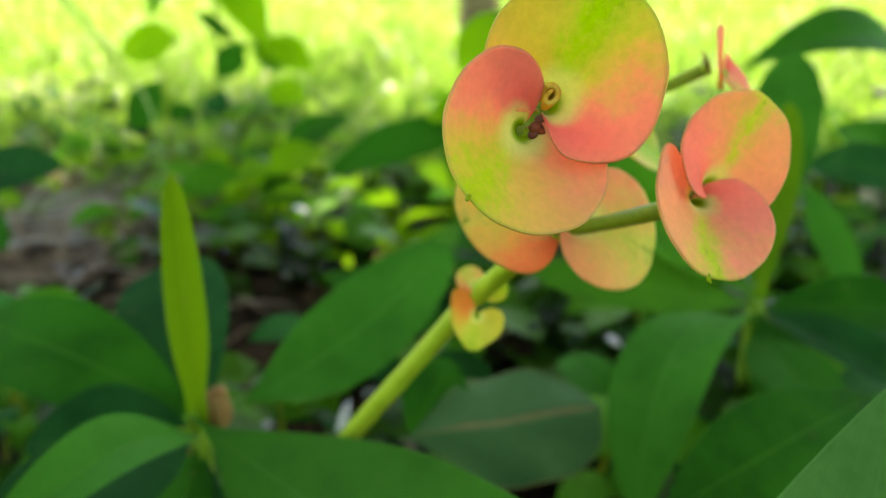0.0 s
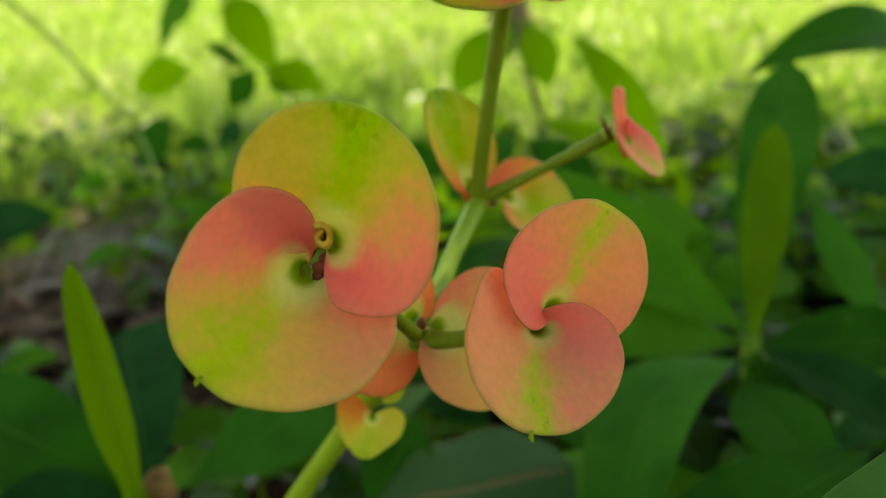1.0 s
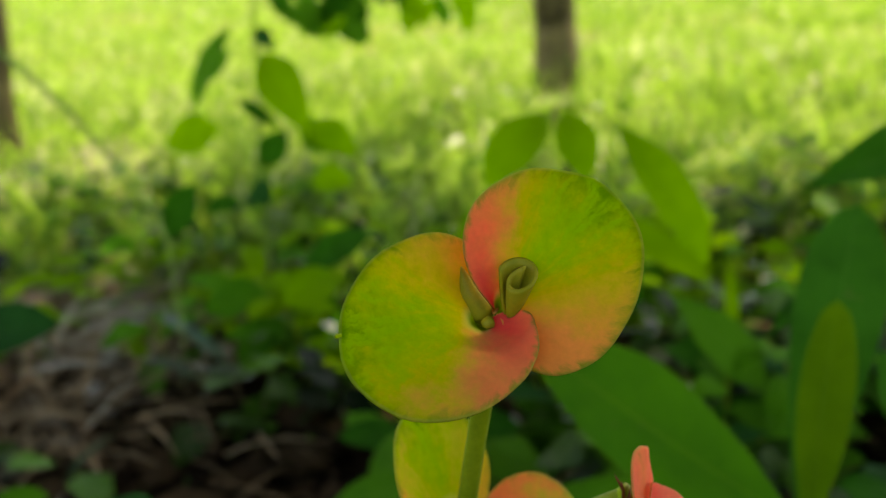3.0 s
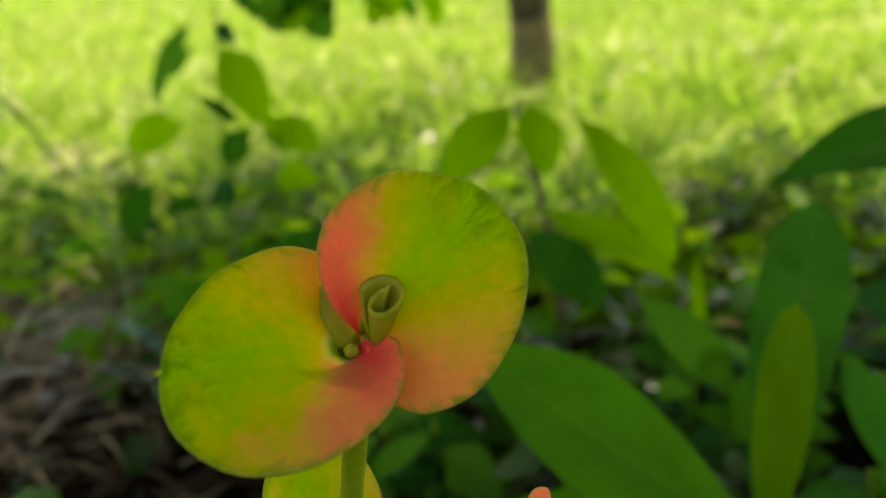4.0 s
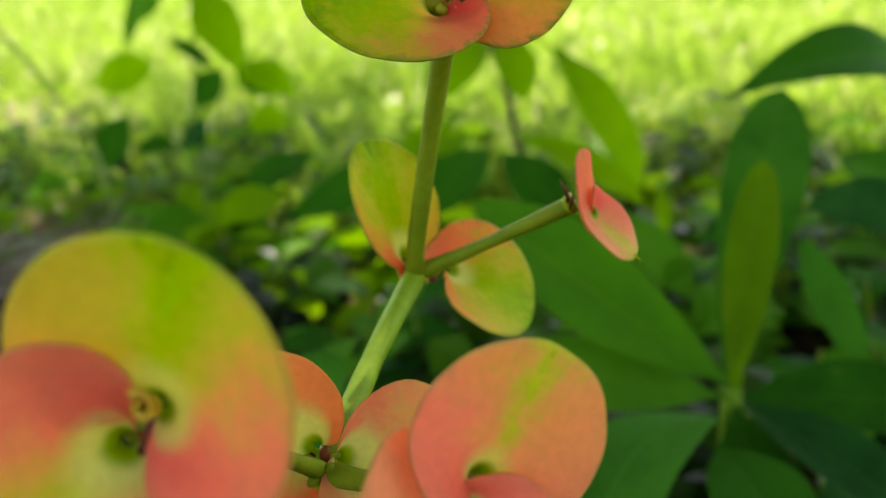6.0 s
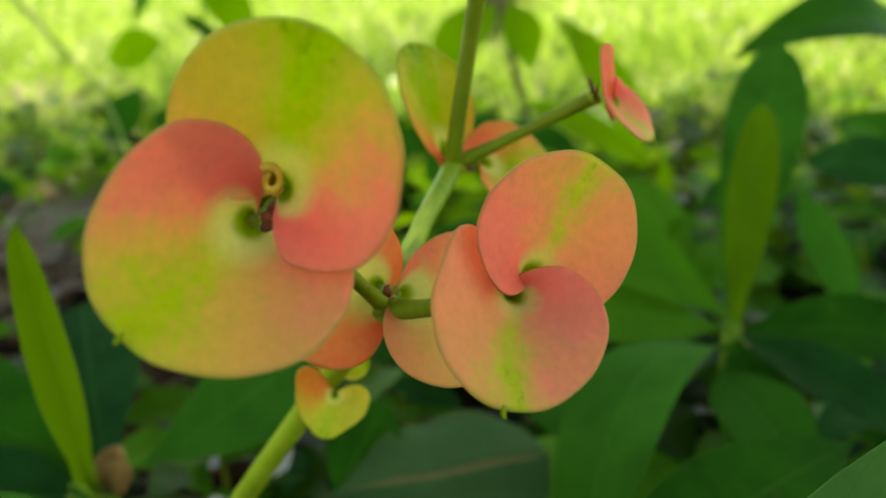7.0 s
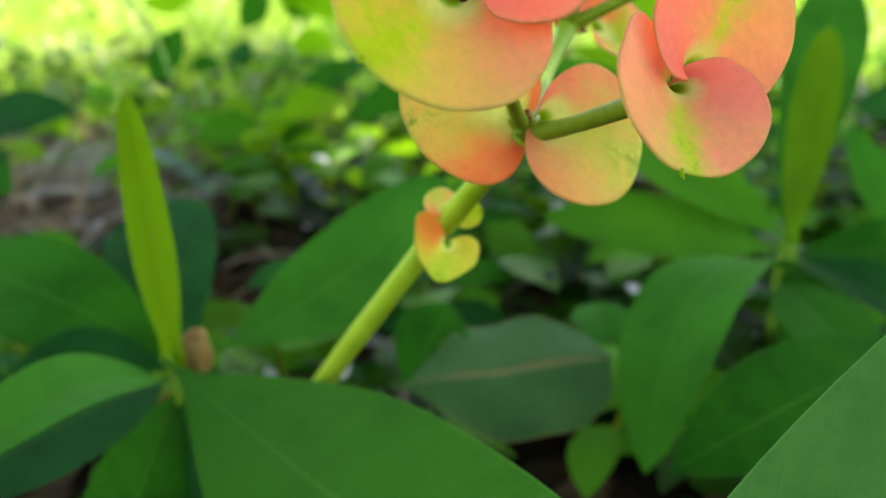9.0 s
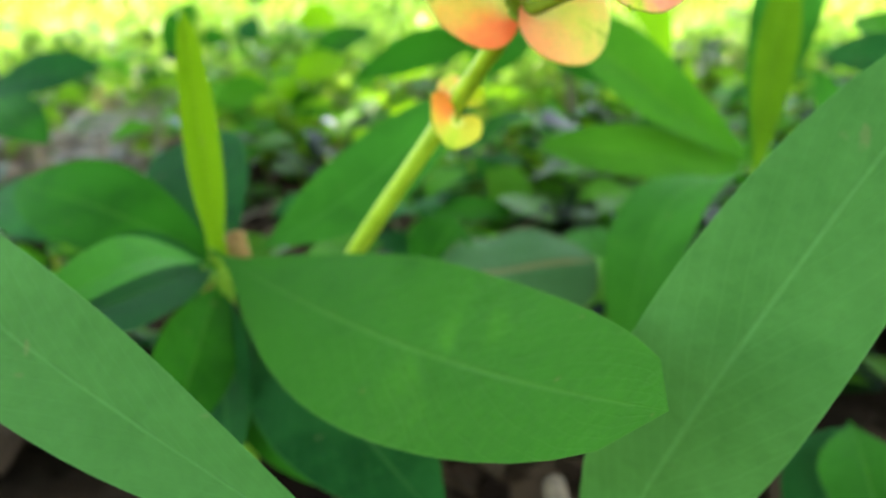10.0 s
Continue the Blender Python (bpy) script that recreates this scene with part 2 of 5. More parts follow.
stalk_dark = bark_material("dark_green_stalk", (0.115, 0.165, 0.007), (0.18, 0.235, 0.012), 120, 0.5, 0.0001)
woody = bark_material("woody_stem", (0.05, 0.035, 0.02), (0.16, 0.12, 0.07), 90, 0.9, 0.001)
bark = bark_material("tree_bark", (0.012, 0.009, 0.005), (0.19, 0.145, 0.07), 14, 0.9, 0.01)
gland = bark_material("nectar_gland", (0.46, 0.22, 0.02), (0.70, 0.44, 0.05), 400, 0.35, 0.0002)
maroon = bark_material("maroon_gland", (0.07, 0.012, 0.006), (0.20, 0.05, 0.015), 400, 0.3, 0.0002)
bud_green = bark_material("bud_green", (0.20, 0.19, 0.010), (0.31, 0.25, 0.018), 200, 0.45, 0.00005)
cup_dark = bark_material("dark_cup", (0.10, 0.13, 0.010), (0.22, 0.26, 0.02), 300, 0.5, 0.0002)
dry_bud = bark_material("dry_bud", (0.12, 0.06, 0.012), (0.28, 0.16, 0.045), 160, 0.7, 0.0006)
thorn_brown = bark_material("thorn_brown", (0.08, 0.02, 0.01), (0.20, 0.06, 0.03), 300, 0.5, 0.0002)
stone_pale = bark_material("pale_stone", (0.36, 0.36, 0.35), (0.68, 0.68, 0.66), 60, 0.8, 0.001)
straw = varied_material("dry_straw", (0.014, 0.009, 0.005), (0.31, 0.22, 0.13), 0.15, 0.7)
# Litter brown deepened so the shaded gaps between plants read dark.
litter = varied_material("dead_leaf_litter_darkened", (0.005, 0.003, 0.002), (0.050, 0.032, 0.017), 0.1, 0.8)
grass_mat = varied_material("lawn_grass", (0.055, 0.16, 0.015), (0.36, 0.57, 0.065), 0.45, 0.6, 5.0)
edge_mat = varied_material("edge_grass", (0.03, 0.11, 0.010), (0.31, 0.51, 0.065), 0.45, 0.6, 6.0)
# Green taken near black: the undergrowth's shade is put into the colour.
weed_shade_mat = varied_material("low_weeds_darkened", (0.001, 0.008, 0.001), (0.045, 0.15, 0.006), 0.35, 0.5, 5.0, 0.08)
# Dry grass and straw; on the far lawn it doubles as sun glare.
pale_grass = varied_material("pale_dry_lit_grass", (0.16, 0.19, 0.06), (0.66, 0.68, 0.40), 0.3, 0.6, 1.4)
pale_straw = varied_material("grey_beige_straw", (0.10, 0.08, 0.06), (0.52, 0.47, 0.38), 0.2, 0.6)
# Whitish colour for dry bits that also stand in for leaf glints.
glint_bits = varied_material("pale_glint_bits", (0.42, 0.40, 0.35), (0.82, 0.82, 0.78), 0.1, 0.35, 6.0, 0.15)
crown_mat = varied_material("tree_leaves", (0.02, 0.08, 0.012), (0.06, 0.15, 0.02), 0.35, 0.6, 2.0)


def soil_material():
    n = Nodes("garden_soil_darkened")
    where = n.add("ShaderNodeSeparateXYZ", Vector=n.coords("Object"))
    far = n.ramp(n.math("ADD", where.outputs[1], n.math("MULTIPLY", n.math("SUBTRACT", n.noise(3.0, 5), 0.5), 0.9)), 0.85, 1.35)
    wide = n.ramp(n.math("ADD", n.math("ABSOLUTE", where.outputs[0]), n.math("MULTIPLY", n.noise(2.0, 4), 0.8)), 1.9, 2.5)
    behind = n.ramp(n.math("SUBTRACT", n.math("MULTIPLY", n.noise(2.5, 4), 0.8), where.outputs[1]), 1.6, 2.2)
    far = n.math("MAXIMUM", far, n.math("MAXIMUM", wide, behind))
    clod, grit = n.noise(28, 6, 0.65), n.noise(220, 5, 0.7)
    # Earth is darkened to carry the shade under the plants.
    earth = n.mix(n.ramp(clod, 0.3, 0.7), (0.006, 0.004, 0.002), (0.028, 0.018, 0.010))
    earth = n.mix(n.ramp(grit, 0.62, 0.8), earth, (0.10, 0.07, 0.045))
    turf = n.mix(n.ramp(n.noise(9, 6, 0.7), 0.35, 0.7), (0.05, 0.10, 0.018), (0.17, 0.26, 0.045))
    turf = n.mix(n.ramp(n.noise(2.2, 4), 0.50, 0.66), turf, (0.24, 0.19, 0.10))
    return n.surface(n.mix(far, earth, turf), 0.95, n.bump(n.math("ADD", clod, n.math("MULTIPLY", grit, 0.4)), 0.8, 0.012), specular=0.0)


soil = soil_material()


# ---- mesh helpers ----
def mesh_object(name, bm, material, smooth=True):
    data = bpy.data.meshes.new(name)
    bmesh.ops.recalc_face_normals(bm, faces=bm.faces) if smooth == "closed" else None
    bm.to_mesh(data)
    bm.free()
    data.materials.append(material)
    if smooth:
        data.polygons.foreach_set("use_smooth", [True] * len(data.polygons))
    return new(name, data)


def part(name, bm, material, parent, label="", smooth=True):
    ob = mesh_object(name, bm, material, smooth)
    ob.parent = parent
    if parent.type == "EMPTY":
        ob.matrix_parent_inverse = Matrix.Translation(-parent.location)
    if label:
        tagged(ob, label=label)
    return ob


def grid(bm, rows, cols, at_uv, uv_of=None):
    """A sheet of rows x cols cells whose points at_uv(i, j) gives, with u across and v along."""
    layer = bm.loops.layers.uv.verify()
    points = [[bm.verts.new(at_uv(i / rows, j / cols)) for j in range(cols + 1)] for i in range(rows + 1)]
    for i in range(rows):
        for j in range(cols):
            corners = ((i, j), (i, j + 1), (i + 1, j + 1), (i + 1, j))
            face = bm.faces.new([points[a][b] for a, b in corners])
            for loop, (a, b) in zip(face.loops, corners):
                loop[layer].uv = uv_of(a / rows, b / cols) if uv_of else (b / cols, a / rows)
    return points


def tube(bm, path, radii, sides=10, ridges=0.0):
    """A closed round stalk along a path of points."""
    path = [Vector(p) for p in path]
    rings, axis = [], Vector((0.31, 0.77, 0.21))
    for n, p in enumerate(path):
        ahead = (path[min(n + 1, len(path) - 1)] - path[max(n - 1, 0)]).normalized()
        one = ahead.cross(axis).normalized()
        two = ahead.cross(one)
        r = radii[n] if isinstance(radii, (list, tuple)) else radii
        rings.append([bm.verts.new(p + (one * math.cos(a) + two * math.sin(a)) * r * (1 + ridges * math.cos(5 * a)))
                      for a in (math.tau * k / sides for k in range(sides))])
    for a, b in zip(rings, rings[1:]):
        for k in range(sides):
            bm.faces.new((a[k], a[(k + 1) % sides], b[(k + 1) % sides], b[k]))
    bm.faces.new(rings[0][::-1])
    bm.faces.new(rings[-1])


def curve_points(points, steps=8):
    """A smooth line through the points (Catmull-Rom)."""
    p = [Vector(q) for q in points]
    p = [p[0] * 2 - p[1], *p, p[-1] * 2 - p[-2]]
    line = []
    for k in range(1, len(p) - 2):
        for s in range(steps):
            t = s / steps
            line.append(0.5 * ((2 * p[k]) + (p[k + 1] - p[k - 1]) * t + (2 * p[k - 1] - 5 * p[k] + 4 * p[k + 1] - p[k + 2]) * t * t
                               + (3 * p[k] - p[k - 1] - 3 * p[k + 1] + p[k + 2]) * t ** 3))
    return [*line, p[-2]]


def stalk_part(name, points, radii, material, parent, label="", steps=8, ridges=0.0, sides=12):
    line = curve_points(points, steps)
    if isinstance(radii, (list, tuple)):
        radii = [float(np.interp(k / (len(line) - 1), np.linspace(0, 1, len(radii)), radii)) for k in range(len(line))]
    bm = bmesh.new()
    tube(bm, line, radii, sides, ridges)
    return part(name, bm, material, parent, label)


def blob(bm, centre, size, seed=0.0, rough=0.2, levels=2, turn=None):
    made = bmesh.ops.create_icosphere(bm, subdivisions=levels, radius=1.0)["verts"]
    for v in made:
        k = 1 + rough * noise.noise(v.co * 1.3 + Vector((seed, seed * 2, 0)))
        co = Vector((v.co.x * size[0], v.co.y * size[1], v.co.z * size[2])) * k
        v.co = (turn @ co if turn else co) + Vector(centre)


def leaf_sheet(bm, base, tip, width, face, bow=0.0, fold=0.12, widest=0.55, blunt=0.75, wave=0.0, seed=0.0, rows=22, cols=10, stalk_share=0.06, curl=0.0, root=0.03):
    """One blade from base to tip. face: the way its upper side looks; bow: rise of the middle, as a share of the length;
    fold: how far the halves lift at the rib; widest: where along it is broadest; curl: how far the margins roll back."""
    base, tip, face = Vector(base), Vector(tip), Vector(face).normalized()
    along = tip - base
    length = along.length
    ahead = along.normalized()
    side = ahead.cross(face).normalized()
    above = side.cross(ahead).normalized()

    def at_uv(v, u):
        x = (v - stalk_share) / (1 - stalk_share)
        if x <= 0:
            half = 0.5 * root * width
        else:
            # Two powers meet at the broadest place.
            left = min(1.0, x / widest)
            right = min(1.0, (1 - x) / (1 - widest))
            half = 0.5 * width * max(root if v < 0.5 else 0.0, math.sin(left * math.pi / 2) ** 0.9 * math.sin(right * math.pi / 2) ** blunt)
        s = 2 * u - 1
        rise = bow * length * 4 * v * (1 - v)
        lift = fold * half * abs(s) - curl * half * s * s
        ripple = wave * width * math.sin(v * 15 + seed + (2 if s > 0 else 0)) * abs(s) ** 2 * math.sin(v * math.pi)
        ripple += wave * width * 1.2 * noise.noise(Vector((v * 3 + seed, s * 1.5, seed))) * math.sin(v * math.pi)
        return base + along * v + side * (s * half) + above * (rise + lift + ripple)

    grid(bm, rows, cols, at_uv)


def leaf(parent, base, tip, width, face, material, label="", name="leaf", **shape):
    bm = bmesh.new()
    leaf_sheet(bm, base, tip, width, face, **shape)
    return part(name, bm, material, parent, label)


def thing(name, label, category, group="", kind="", at_place=(0, 0, 0)):
    ob = new(name)
    ob.location = at_place
    ob.empty_display_size = 0.02
    return tagged(ob, label, category, group, kind)


# ---- flowers ----
def bract_sheet(bm, frame_m, apex, radius, offset, notch, skew, hand, cup, lift, reflex, bend=0.0, twist=0.0, waves=(0, 0, 0, 0), lobe=0.0, stretch=1.0, seed=0.0, deep=0.005, hole=0.0016, gap=0.7, point=0.0, lobe_at=2.35, lobe_wide=0.55, back=0.0, back_at=-2.4, hook=0.0):
    """A kidney-shaped bract in its own plane (x right, y up, z to the viewer, metres), joined at the origin.
    apex: degrees towards its tip; offset: from the joint to the middle of its disc; notch: how wide the cleft is;
    hand: +1 if the lobe counterclockwise of the tip lies over its neighbour, -1 for the other; skew: turns the cleft under that lobe;
    bend, twist: how the sides lift, alike or against each other; waves: how far the margin leaves the round."""
    apex = radians(apex)

    def place(v, u):
        turn = (u - 0.5) * (math.tau - gap)  # round the blade, from one side of the cleft to the other
        th = turn + skew * (turn / math.pi) ** 2
        r = offset * math.cos(th) + math.sqrt(max(1e-9, radius ** 2 - (offset * math.sin(th)) ** 2))
        near = (math.pi - gap / 2 - abs(turn)) / notch
        pinch = math.sin(max(0.0, min(1.0, near)) * math.pi / 2) ** 0.55 if near < 1 else 1.0
        past = min(turn, lobe_at) if lobe < -0.9 else turn  # a lobe that is quite missing stays so to the cleft
        r *= max(0.0, 1 + lobe * math.exp(-((past - lobe_at) / lobe_wide) ** 2))
        r *= 1 + back * math.exp(-((turn - back_at) / 0.6) ** 2)
        r *= 1 + point * math.exp(-((th / 0.4) ** 2))
        r *= 1 + waves[0] * math.cos(2 * th) + waves[1] * math.sin(2 * th) + waves[2] * math.cos(3 * th) + waves[3] * math.sin(3 * th)
        r = max(r * pinch, hole * 1.02)
        r *= 1 + 0.004 * math.sin(13 * th + seed * 2) + 0.010 * noise.noise(Vector((th * 3, seed, 0)))
        d = hole + (r - hole) * v
        x, y = d * math.cos(th * hand + apex), d * math.sin(th * hand + apex)
        out = d / (radius + abs(offset))
        z = -deep * math.exp(-(d - hole) / 0.0012) + cup * out ** 1.3 - reflex * out ** 2.4
        z += lift * math.sin(turn / 2) * min(1.0, d / (0.45 * radius))
        z += (bend * math.sin(th) ** 2 + twist * math.sin(th)) * out ** 2
        z += 0.0006 * noise.noise(Vector((x * 160 + seed, y * 160, seed)))
        return Vector((x * stretch, y, z))

    grid(bm, 20, 84, lambda v, u: frame_m @ place(v, u), lambda v, u: (u, v))
    if hook:
        # The tiny pale point at the middle of the margin.
        end, back_in = frame_m @ place(1.0, 0.5), frame_m @ place(0.9, 0.5)
        ahead = (end - back_in).normalized()
        tube(bm, [end - ahead * hook * 0.4, end + ahead * hook * 0.5, end + ahead * hook + Vector((hook * 0.25, 0, 0))], [0.00022, 0.00018, 0.00004], 6)


def bract(parent, joint, normal, material, label="", name="bract", **shape):
    bm = bmesh.new()
    bract_sheet(bm, flower_frame(joint, normal), **shape)
    ob = part(name, bm, material, parent, label)
    thick = ob.modifiers.new("thickness", "SOLIDIFY")
    thick.thickness, thick.offset = 0.0003, 0.0
    return ob


def flower_frame(centre, normal, up=(0, 0, 1)):
    z = Vector(normal).normalized()
    x = Vector(up).cross(z).normalized()
    y = z.cross(x)
    m = Matrix((x, y, z)).transposed().to_4x4()
    m.translation = centre
    return m


def cyathium(parent, frame_m, scale, material, label):
    """The small cup in the middle of a flower, with its rolled nectar glands."""
    bm = bmesh.new()
    rings = ((-0.0100, 0.0015), (-0.0072, 0.0034), (-0.0056, 0.0044), (-0.0050, 0.0042), (-0.0054, 0.0022), (-0.0056, 0.0004))
    tube(bm, [frame_m @ Vector((0, 0, z * scale)) for z, r in rings], [r * scale for z, r in rings], 14)
    return part("flower_cup", bm, material, parent, label)


def rolled_gland(parent, frame_m, x, y, z, r, material, label, tall=0.0032, turns=9.5, flare=0.5, thickness=0.0005):
    """A young bract pair rolled up into a small open scroll."""
    bm = bmesh.new()

    def place(v, u):
        a = u * turns + 1.0
        k = r * (0.35 + 0.65 * u) * (1.1 - flare + flare * v ** 0.7)
        return frame_m @ Vector((x + k * math.cos(a), y + k * math.sin(a), z + tall * v * (0.88 + 0.17 * math.sin(a * 0.9 + 1.0))))

    grid(bm, 8, 44, place)
    ob = part("rolled_bud", bm, material, parent, label)
    thick = ob.modifiers.new("thickness", "SOLIDIFY")
    thick.thickness = thickness
    return ob


def pebble_gland(parent, frame_m, x, y, z, r, material, name="gland"):
    bm = bmesh.new()
    blob(bm, (0, 0, 0), (r, r * 0.8, r * 0.7), x * 900, 0.35, 2)
    for v in bm.verts:
        v.co = frame_m @ (v.co + Vector((x, y, z)))
    return part(name, bm, material, parent)


plant = thing("crown_of_thorns_plant", "flowering crown of thorns with coral and lime bracts on stalks", "flowering plant", at_place=(-0.095, 0.292, 0.0))


# The stalk climbs in a zigzag from joint to joint.
FOOT, LOW, JOINT_LOW, JOINT_MID, JOINT_TOP = (-0.095, 0.292, 0.0), (-0.0188, 0.2027, 0.1330), (0.0069, 0.1860, 0.1724), (0.0230, 0.1555, 0.2006), (0.0336, 0.1985, 0.2130)
stalk_part("stem", [FOOT, (-0.070, 0.258, 0.048), (-0.0427, 0.2273, 0.0924), LOW, (-0.0059, 0.1932, 0.1532), JOINT_LOW], [0.0045, 0.0035, 0.0030, 0.0027, 0.0025, 0.0025], stalk, plant, "olive green flower stalk", ridges=0.04)
stalk_part("stem", [JOINT_LOW, (0.0152, 0.171, 0.1870), JOINT_MID], [0.0026, 0.0022, 0.0026], stalk, plant, ridges=0.04)
stalk_part("stem", [JOINT_MID, (0.0275, 0.178, 0.2065), JOINT_TOP], [0.0023, 0.0018, 0.0021], stalk_mid, plant, ridges=0.07)
stalk_part("stem", [JOINT_TOP, (0.0340, 0.1955, 0.2190), (0.0372, 0.1930, 0.2370), (0.0412, 0.1895, 0.2575)], [0.0020, 0.0016, 0.0016, 0.0018], stalk_dark, plant, "dark olive flower stalk", ridges=0.03)
stalk_part("peduncle", [JOINT_MID, (0.0205, 0.1480, 0.2075), (0.0142, 0.1262, 0.2268)], [0.0015, 0.0011, 0.0016], stalk_dark, plant)
stalk_part("peduncle", [JOINT_MID, (0.0300, 0.1490, 0.2035), (0.0428, 0.1345, 0.2118)], [0.0018, 0.0014, 0.0018], stalk_dark, plant)
stalk_part("peduncle", [JOINT_TOP, (0.0465, 0.1955, 0.2195), (0.0615, 0.1935, 0.2270)], [0.0016, 0.0011, 0.0016], stalk_dark, plant)


def bud_cluster(parent, centre, size, count, seed):
    """Tiny scales and buds that crowd a joint."""
    rnd = random.Random(seed)
    for _ in range(count):
        bm = bmesh.new()
        way = Vector((rnd.uniform(-1, 1), rnd.uniform(-1, 0.3), rnd.uniform(-0.6, 1))).normalized()
        turn = way.to_track_quat("Z", "Y").to_matrix()
        blob(bm, Vector(centre) + way * size * rnd.uniform(0.8, 1.2), (size * 0.35, size * 0.3, size * rnd.uniform(0.5, 0.9)), rnd.random() * 9, 0.3, 2, turn)
        part("bud_scale", bm, rnd.choice((stalk_dark, maroon, bud_green)), parent)


bud_cluster(plant, JOINT_MID, 0.0026, 9, 1)
bud_cluster(plant, JOINT_TOP, 0.0022, 6, 2)
bud_cluster(plant, JOINT_LOW, 0.0024, 4, 3)

# The large coral flower.
fm = flower_frame((0.0142, 0.1222, 0.2282), (0.12, -0.975, 0.155))
flower = cyathium(plant, fm, 1.12, cup_dark, "coral and lime flower with two overlapping round bracts")
bract(flower, (0.0155, 0.1219, 0.2298), (0.086, -1, 0.154), coral, "bract with coral lobes and a lime streak", apex=68.6, radius=0.01215, offset=0.00605, notch=0.424, gap=0.4, skew=0.005, hand=-1, cup=0.01212, lift=0.0021, reflex=0.0015, bend=-4e-05, twist=0.00246, lobe=0.229, lobe_at=1.92, lobe_wide=0.6, back=-0.93, back_at=-2.6, waves=(-0.023, -0.016, 0.012, -0.007), hole=0.0009, seed=1.0, deep=0.0035)
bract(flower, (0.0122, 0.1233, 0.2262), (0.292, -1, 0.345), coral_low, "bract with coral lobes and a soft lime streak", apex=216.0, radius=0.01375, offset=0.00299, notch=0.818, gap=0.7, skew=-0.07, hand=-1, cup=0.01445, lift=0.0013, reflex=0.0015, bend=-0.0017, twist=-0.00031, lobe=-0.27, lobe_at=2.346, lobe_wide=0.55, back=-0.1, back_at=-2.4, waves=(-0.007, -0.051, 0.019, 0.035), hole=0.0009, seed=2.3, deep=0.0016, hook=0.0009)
scroll = flower_frame((0.0152, 0.1232, 0.2296), (0.10, -0.84, 0.50), (0, 0, 1))
rolled_gland(flower, scroll, 0.0, 0.0, 0.0, 0.0016, gland, "ochre scrolled young bract", 0.0050, 7.4, thickness=0.0007)
for x, y, r, m in ((-0.0002, -0.0016, 0.0011, maroon), (0.0008, -0.0020, 0.0009, maroon), (-0.0006, -0.0026, 0.0008, thorn_brown), (0.0004, -0.0004, 0.0008, thorn_brown)):
    pebble_gland(flower, fm, x + 0.0004, y, -0.0017, r * 1.1, m)

# The salmon flower beside it.
fm = flower_frame((0.0434, 0.1325, 0.2140), (0.36, -0.80, 0.50))
flower = cyathium(plant, fm, 0.75, cup_dark, "salmon pink flower with two overlapping cupped bracts")
bract(flower, (0.0445, 0.1324, 0.215), (0.288, -1, 0.447), salmon, "salmon bract with a thin lime streak", apex=56.6, radius=0.01074, offset=0.00525, notch=0.567, gap=0.7, skew=0.191, hand=1, cup=0.00766, lift=0.0022, reflex=0.002, bend=-0.00209, twist=0.00246, lobe=-0.076, lobe_at=2.128, lobe_wide=0.5, back=0.042, back_at=-2.4, waves=(-0.041, -0.023, 0.022, -0.009), hole=0.0006, seed=3.1, deep=0.004)
bract(flower, (0.0425, 0.1307, 0.2138), (0.498, -1, 0.763), salmon, "salmon bract with a thin lime streak", apex=237.1, radius=0.01105, offset=0.00595, notch=0.513, gap=0.3, skew=0.682, hand=1, cup=0.00747, lift=0.0022, reflex=0.002, bend=0.00233, twist=-0.00252, lobe=-0.494, lobe_at=2.611, lobe_wide=0.55, back=0.435, back_at=-2.42, waves=(-0.054, -0.053, 0.017, -0.0), hole=0.0006, seed=4.4, deep=0.004, hook=0.001)
for x, y, r in ((0.0000, 0.0006, 0.0009), (0.0006, -0.0004, 0.0007)):
    pebble_gland(flower, fm, x, y, -0.0012, r, maroon)

# The top flower, still more lime than coral.
fm = flower_frame((0.0412, 0.1888, 0.2596), (0.25, -0.78, 0.52))
flower = cyathium(plant, fm, 0.85, cup_dark, "lime and orange flower opening on the top stalk")
bract(flower, (0.0401, 0.1883, 0.2601), (0.295, -1, 0.768), lime, "lime bract flushed coral at its inner lobe", apex=184.3, radius=0.01331, offset=0.00815, notch=0.359, gap=0.25, skew=0.218, hand=1, cup=0.01093, lift=0.0028, reflex=0.003, bend=0.00285, twist=0.00187, lobe=0.281, lobe_at=2.034, lobe_wide=0.6, back=-0.046, back_at=-2.4, waves=(-0.01, 0.041, -0.001, 0.036), hole=0.0008, seed=5.2, deep=0.0030, hook=0.0006)
bract(flower, (0.0423, 0.1880, 0.2618), (0.237, -1, 0.614), lime, "lime bract flushed coral at its inner lobe", apex=40.8, radius=0.01568, offset=0.0064, notch=0.12, gap=1.8, skew=0.031, hand=1, cup=0.0105, lift=0.0018, reflex=0.003, bend=-0.0008, twist=-0.0011, lobe=-1.013, lobe_at=2.266, lobe_wide=1.0, back=-0.397, back_at=-2.4, waves=(-0.076, 0.053, 0.056, -0.047), hole=0.0003, seed=6.6, deep=0.0040)
rolled_gland(flower, flower_frame((0.0437, 0.1878, 0.2604), (0.24, -0.22, 0.94), (0, 1, 0)), 0.0, 0.0, 0.0, 0.0029, bud_green, "olive scrolled young bract", 0.0080, 8.2, flare=0.8)
stalk_part("rolled_bud", [(0.0404, 0.1910, 0.2584), (0.0392, 0.1906, 0.2602), (0.0379, 0.1904, 0.2632), (0.0369, 0.1906, 0.2672)], [0.0010, 0.0020, 0.0017, 0.0001], bud_green, flower, "olive pointed bud")

pebble_gland(flower, flower_frame((0.0406, 0.1880, 0.2594), (0.25, -0.78, 0.52)), 0.0, 0.0, 0.0, 0.0011, bud_green)

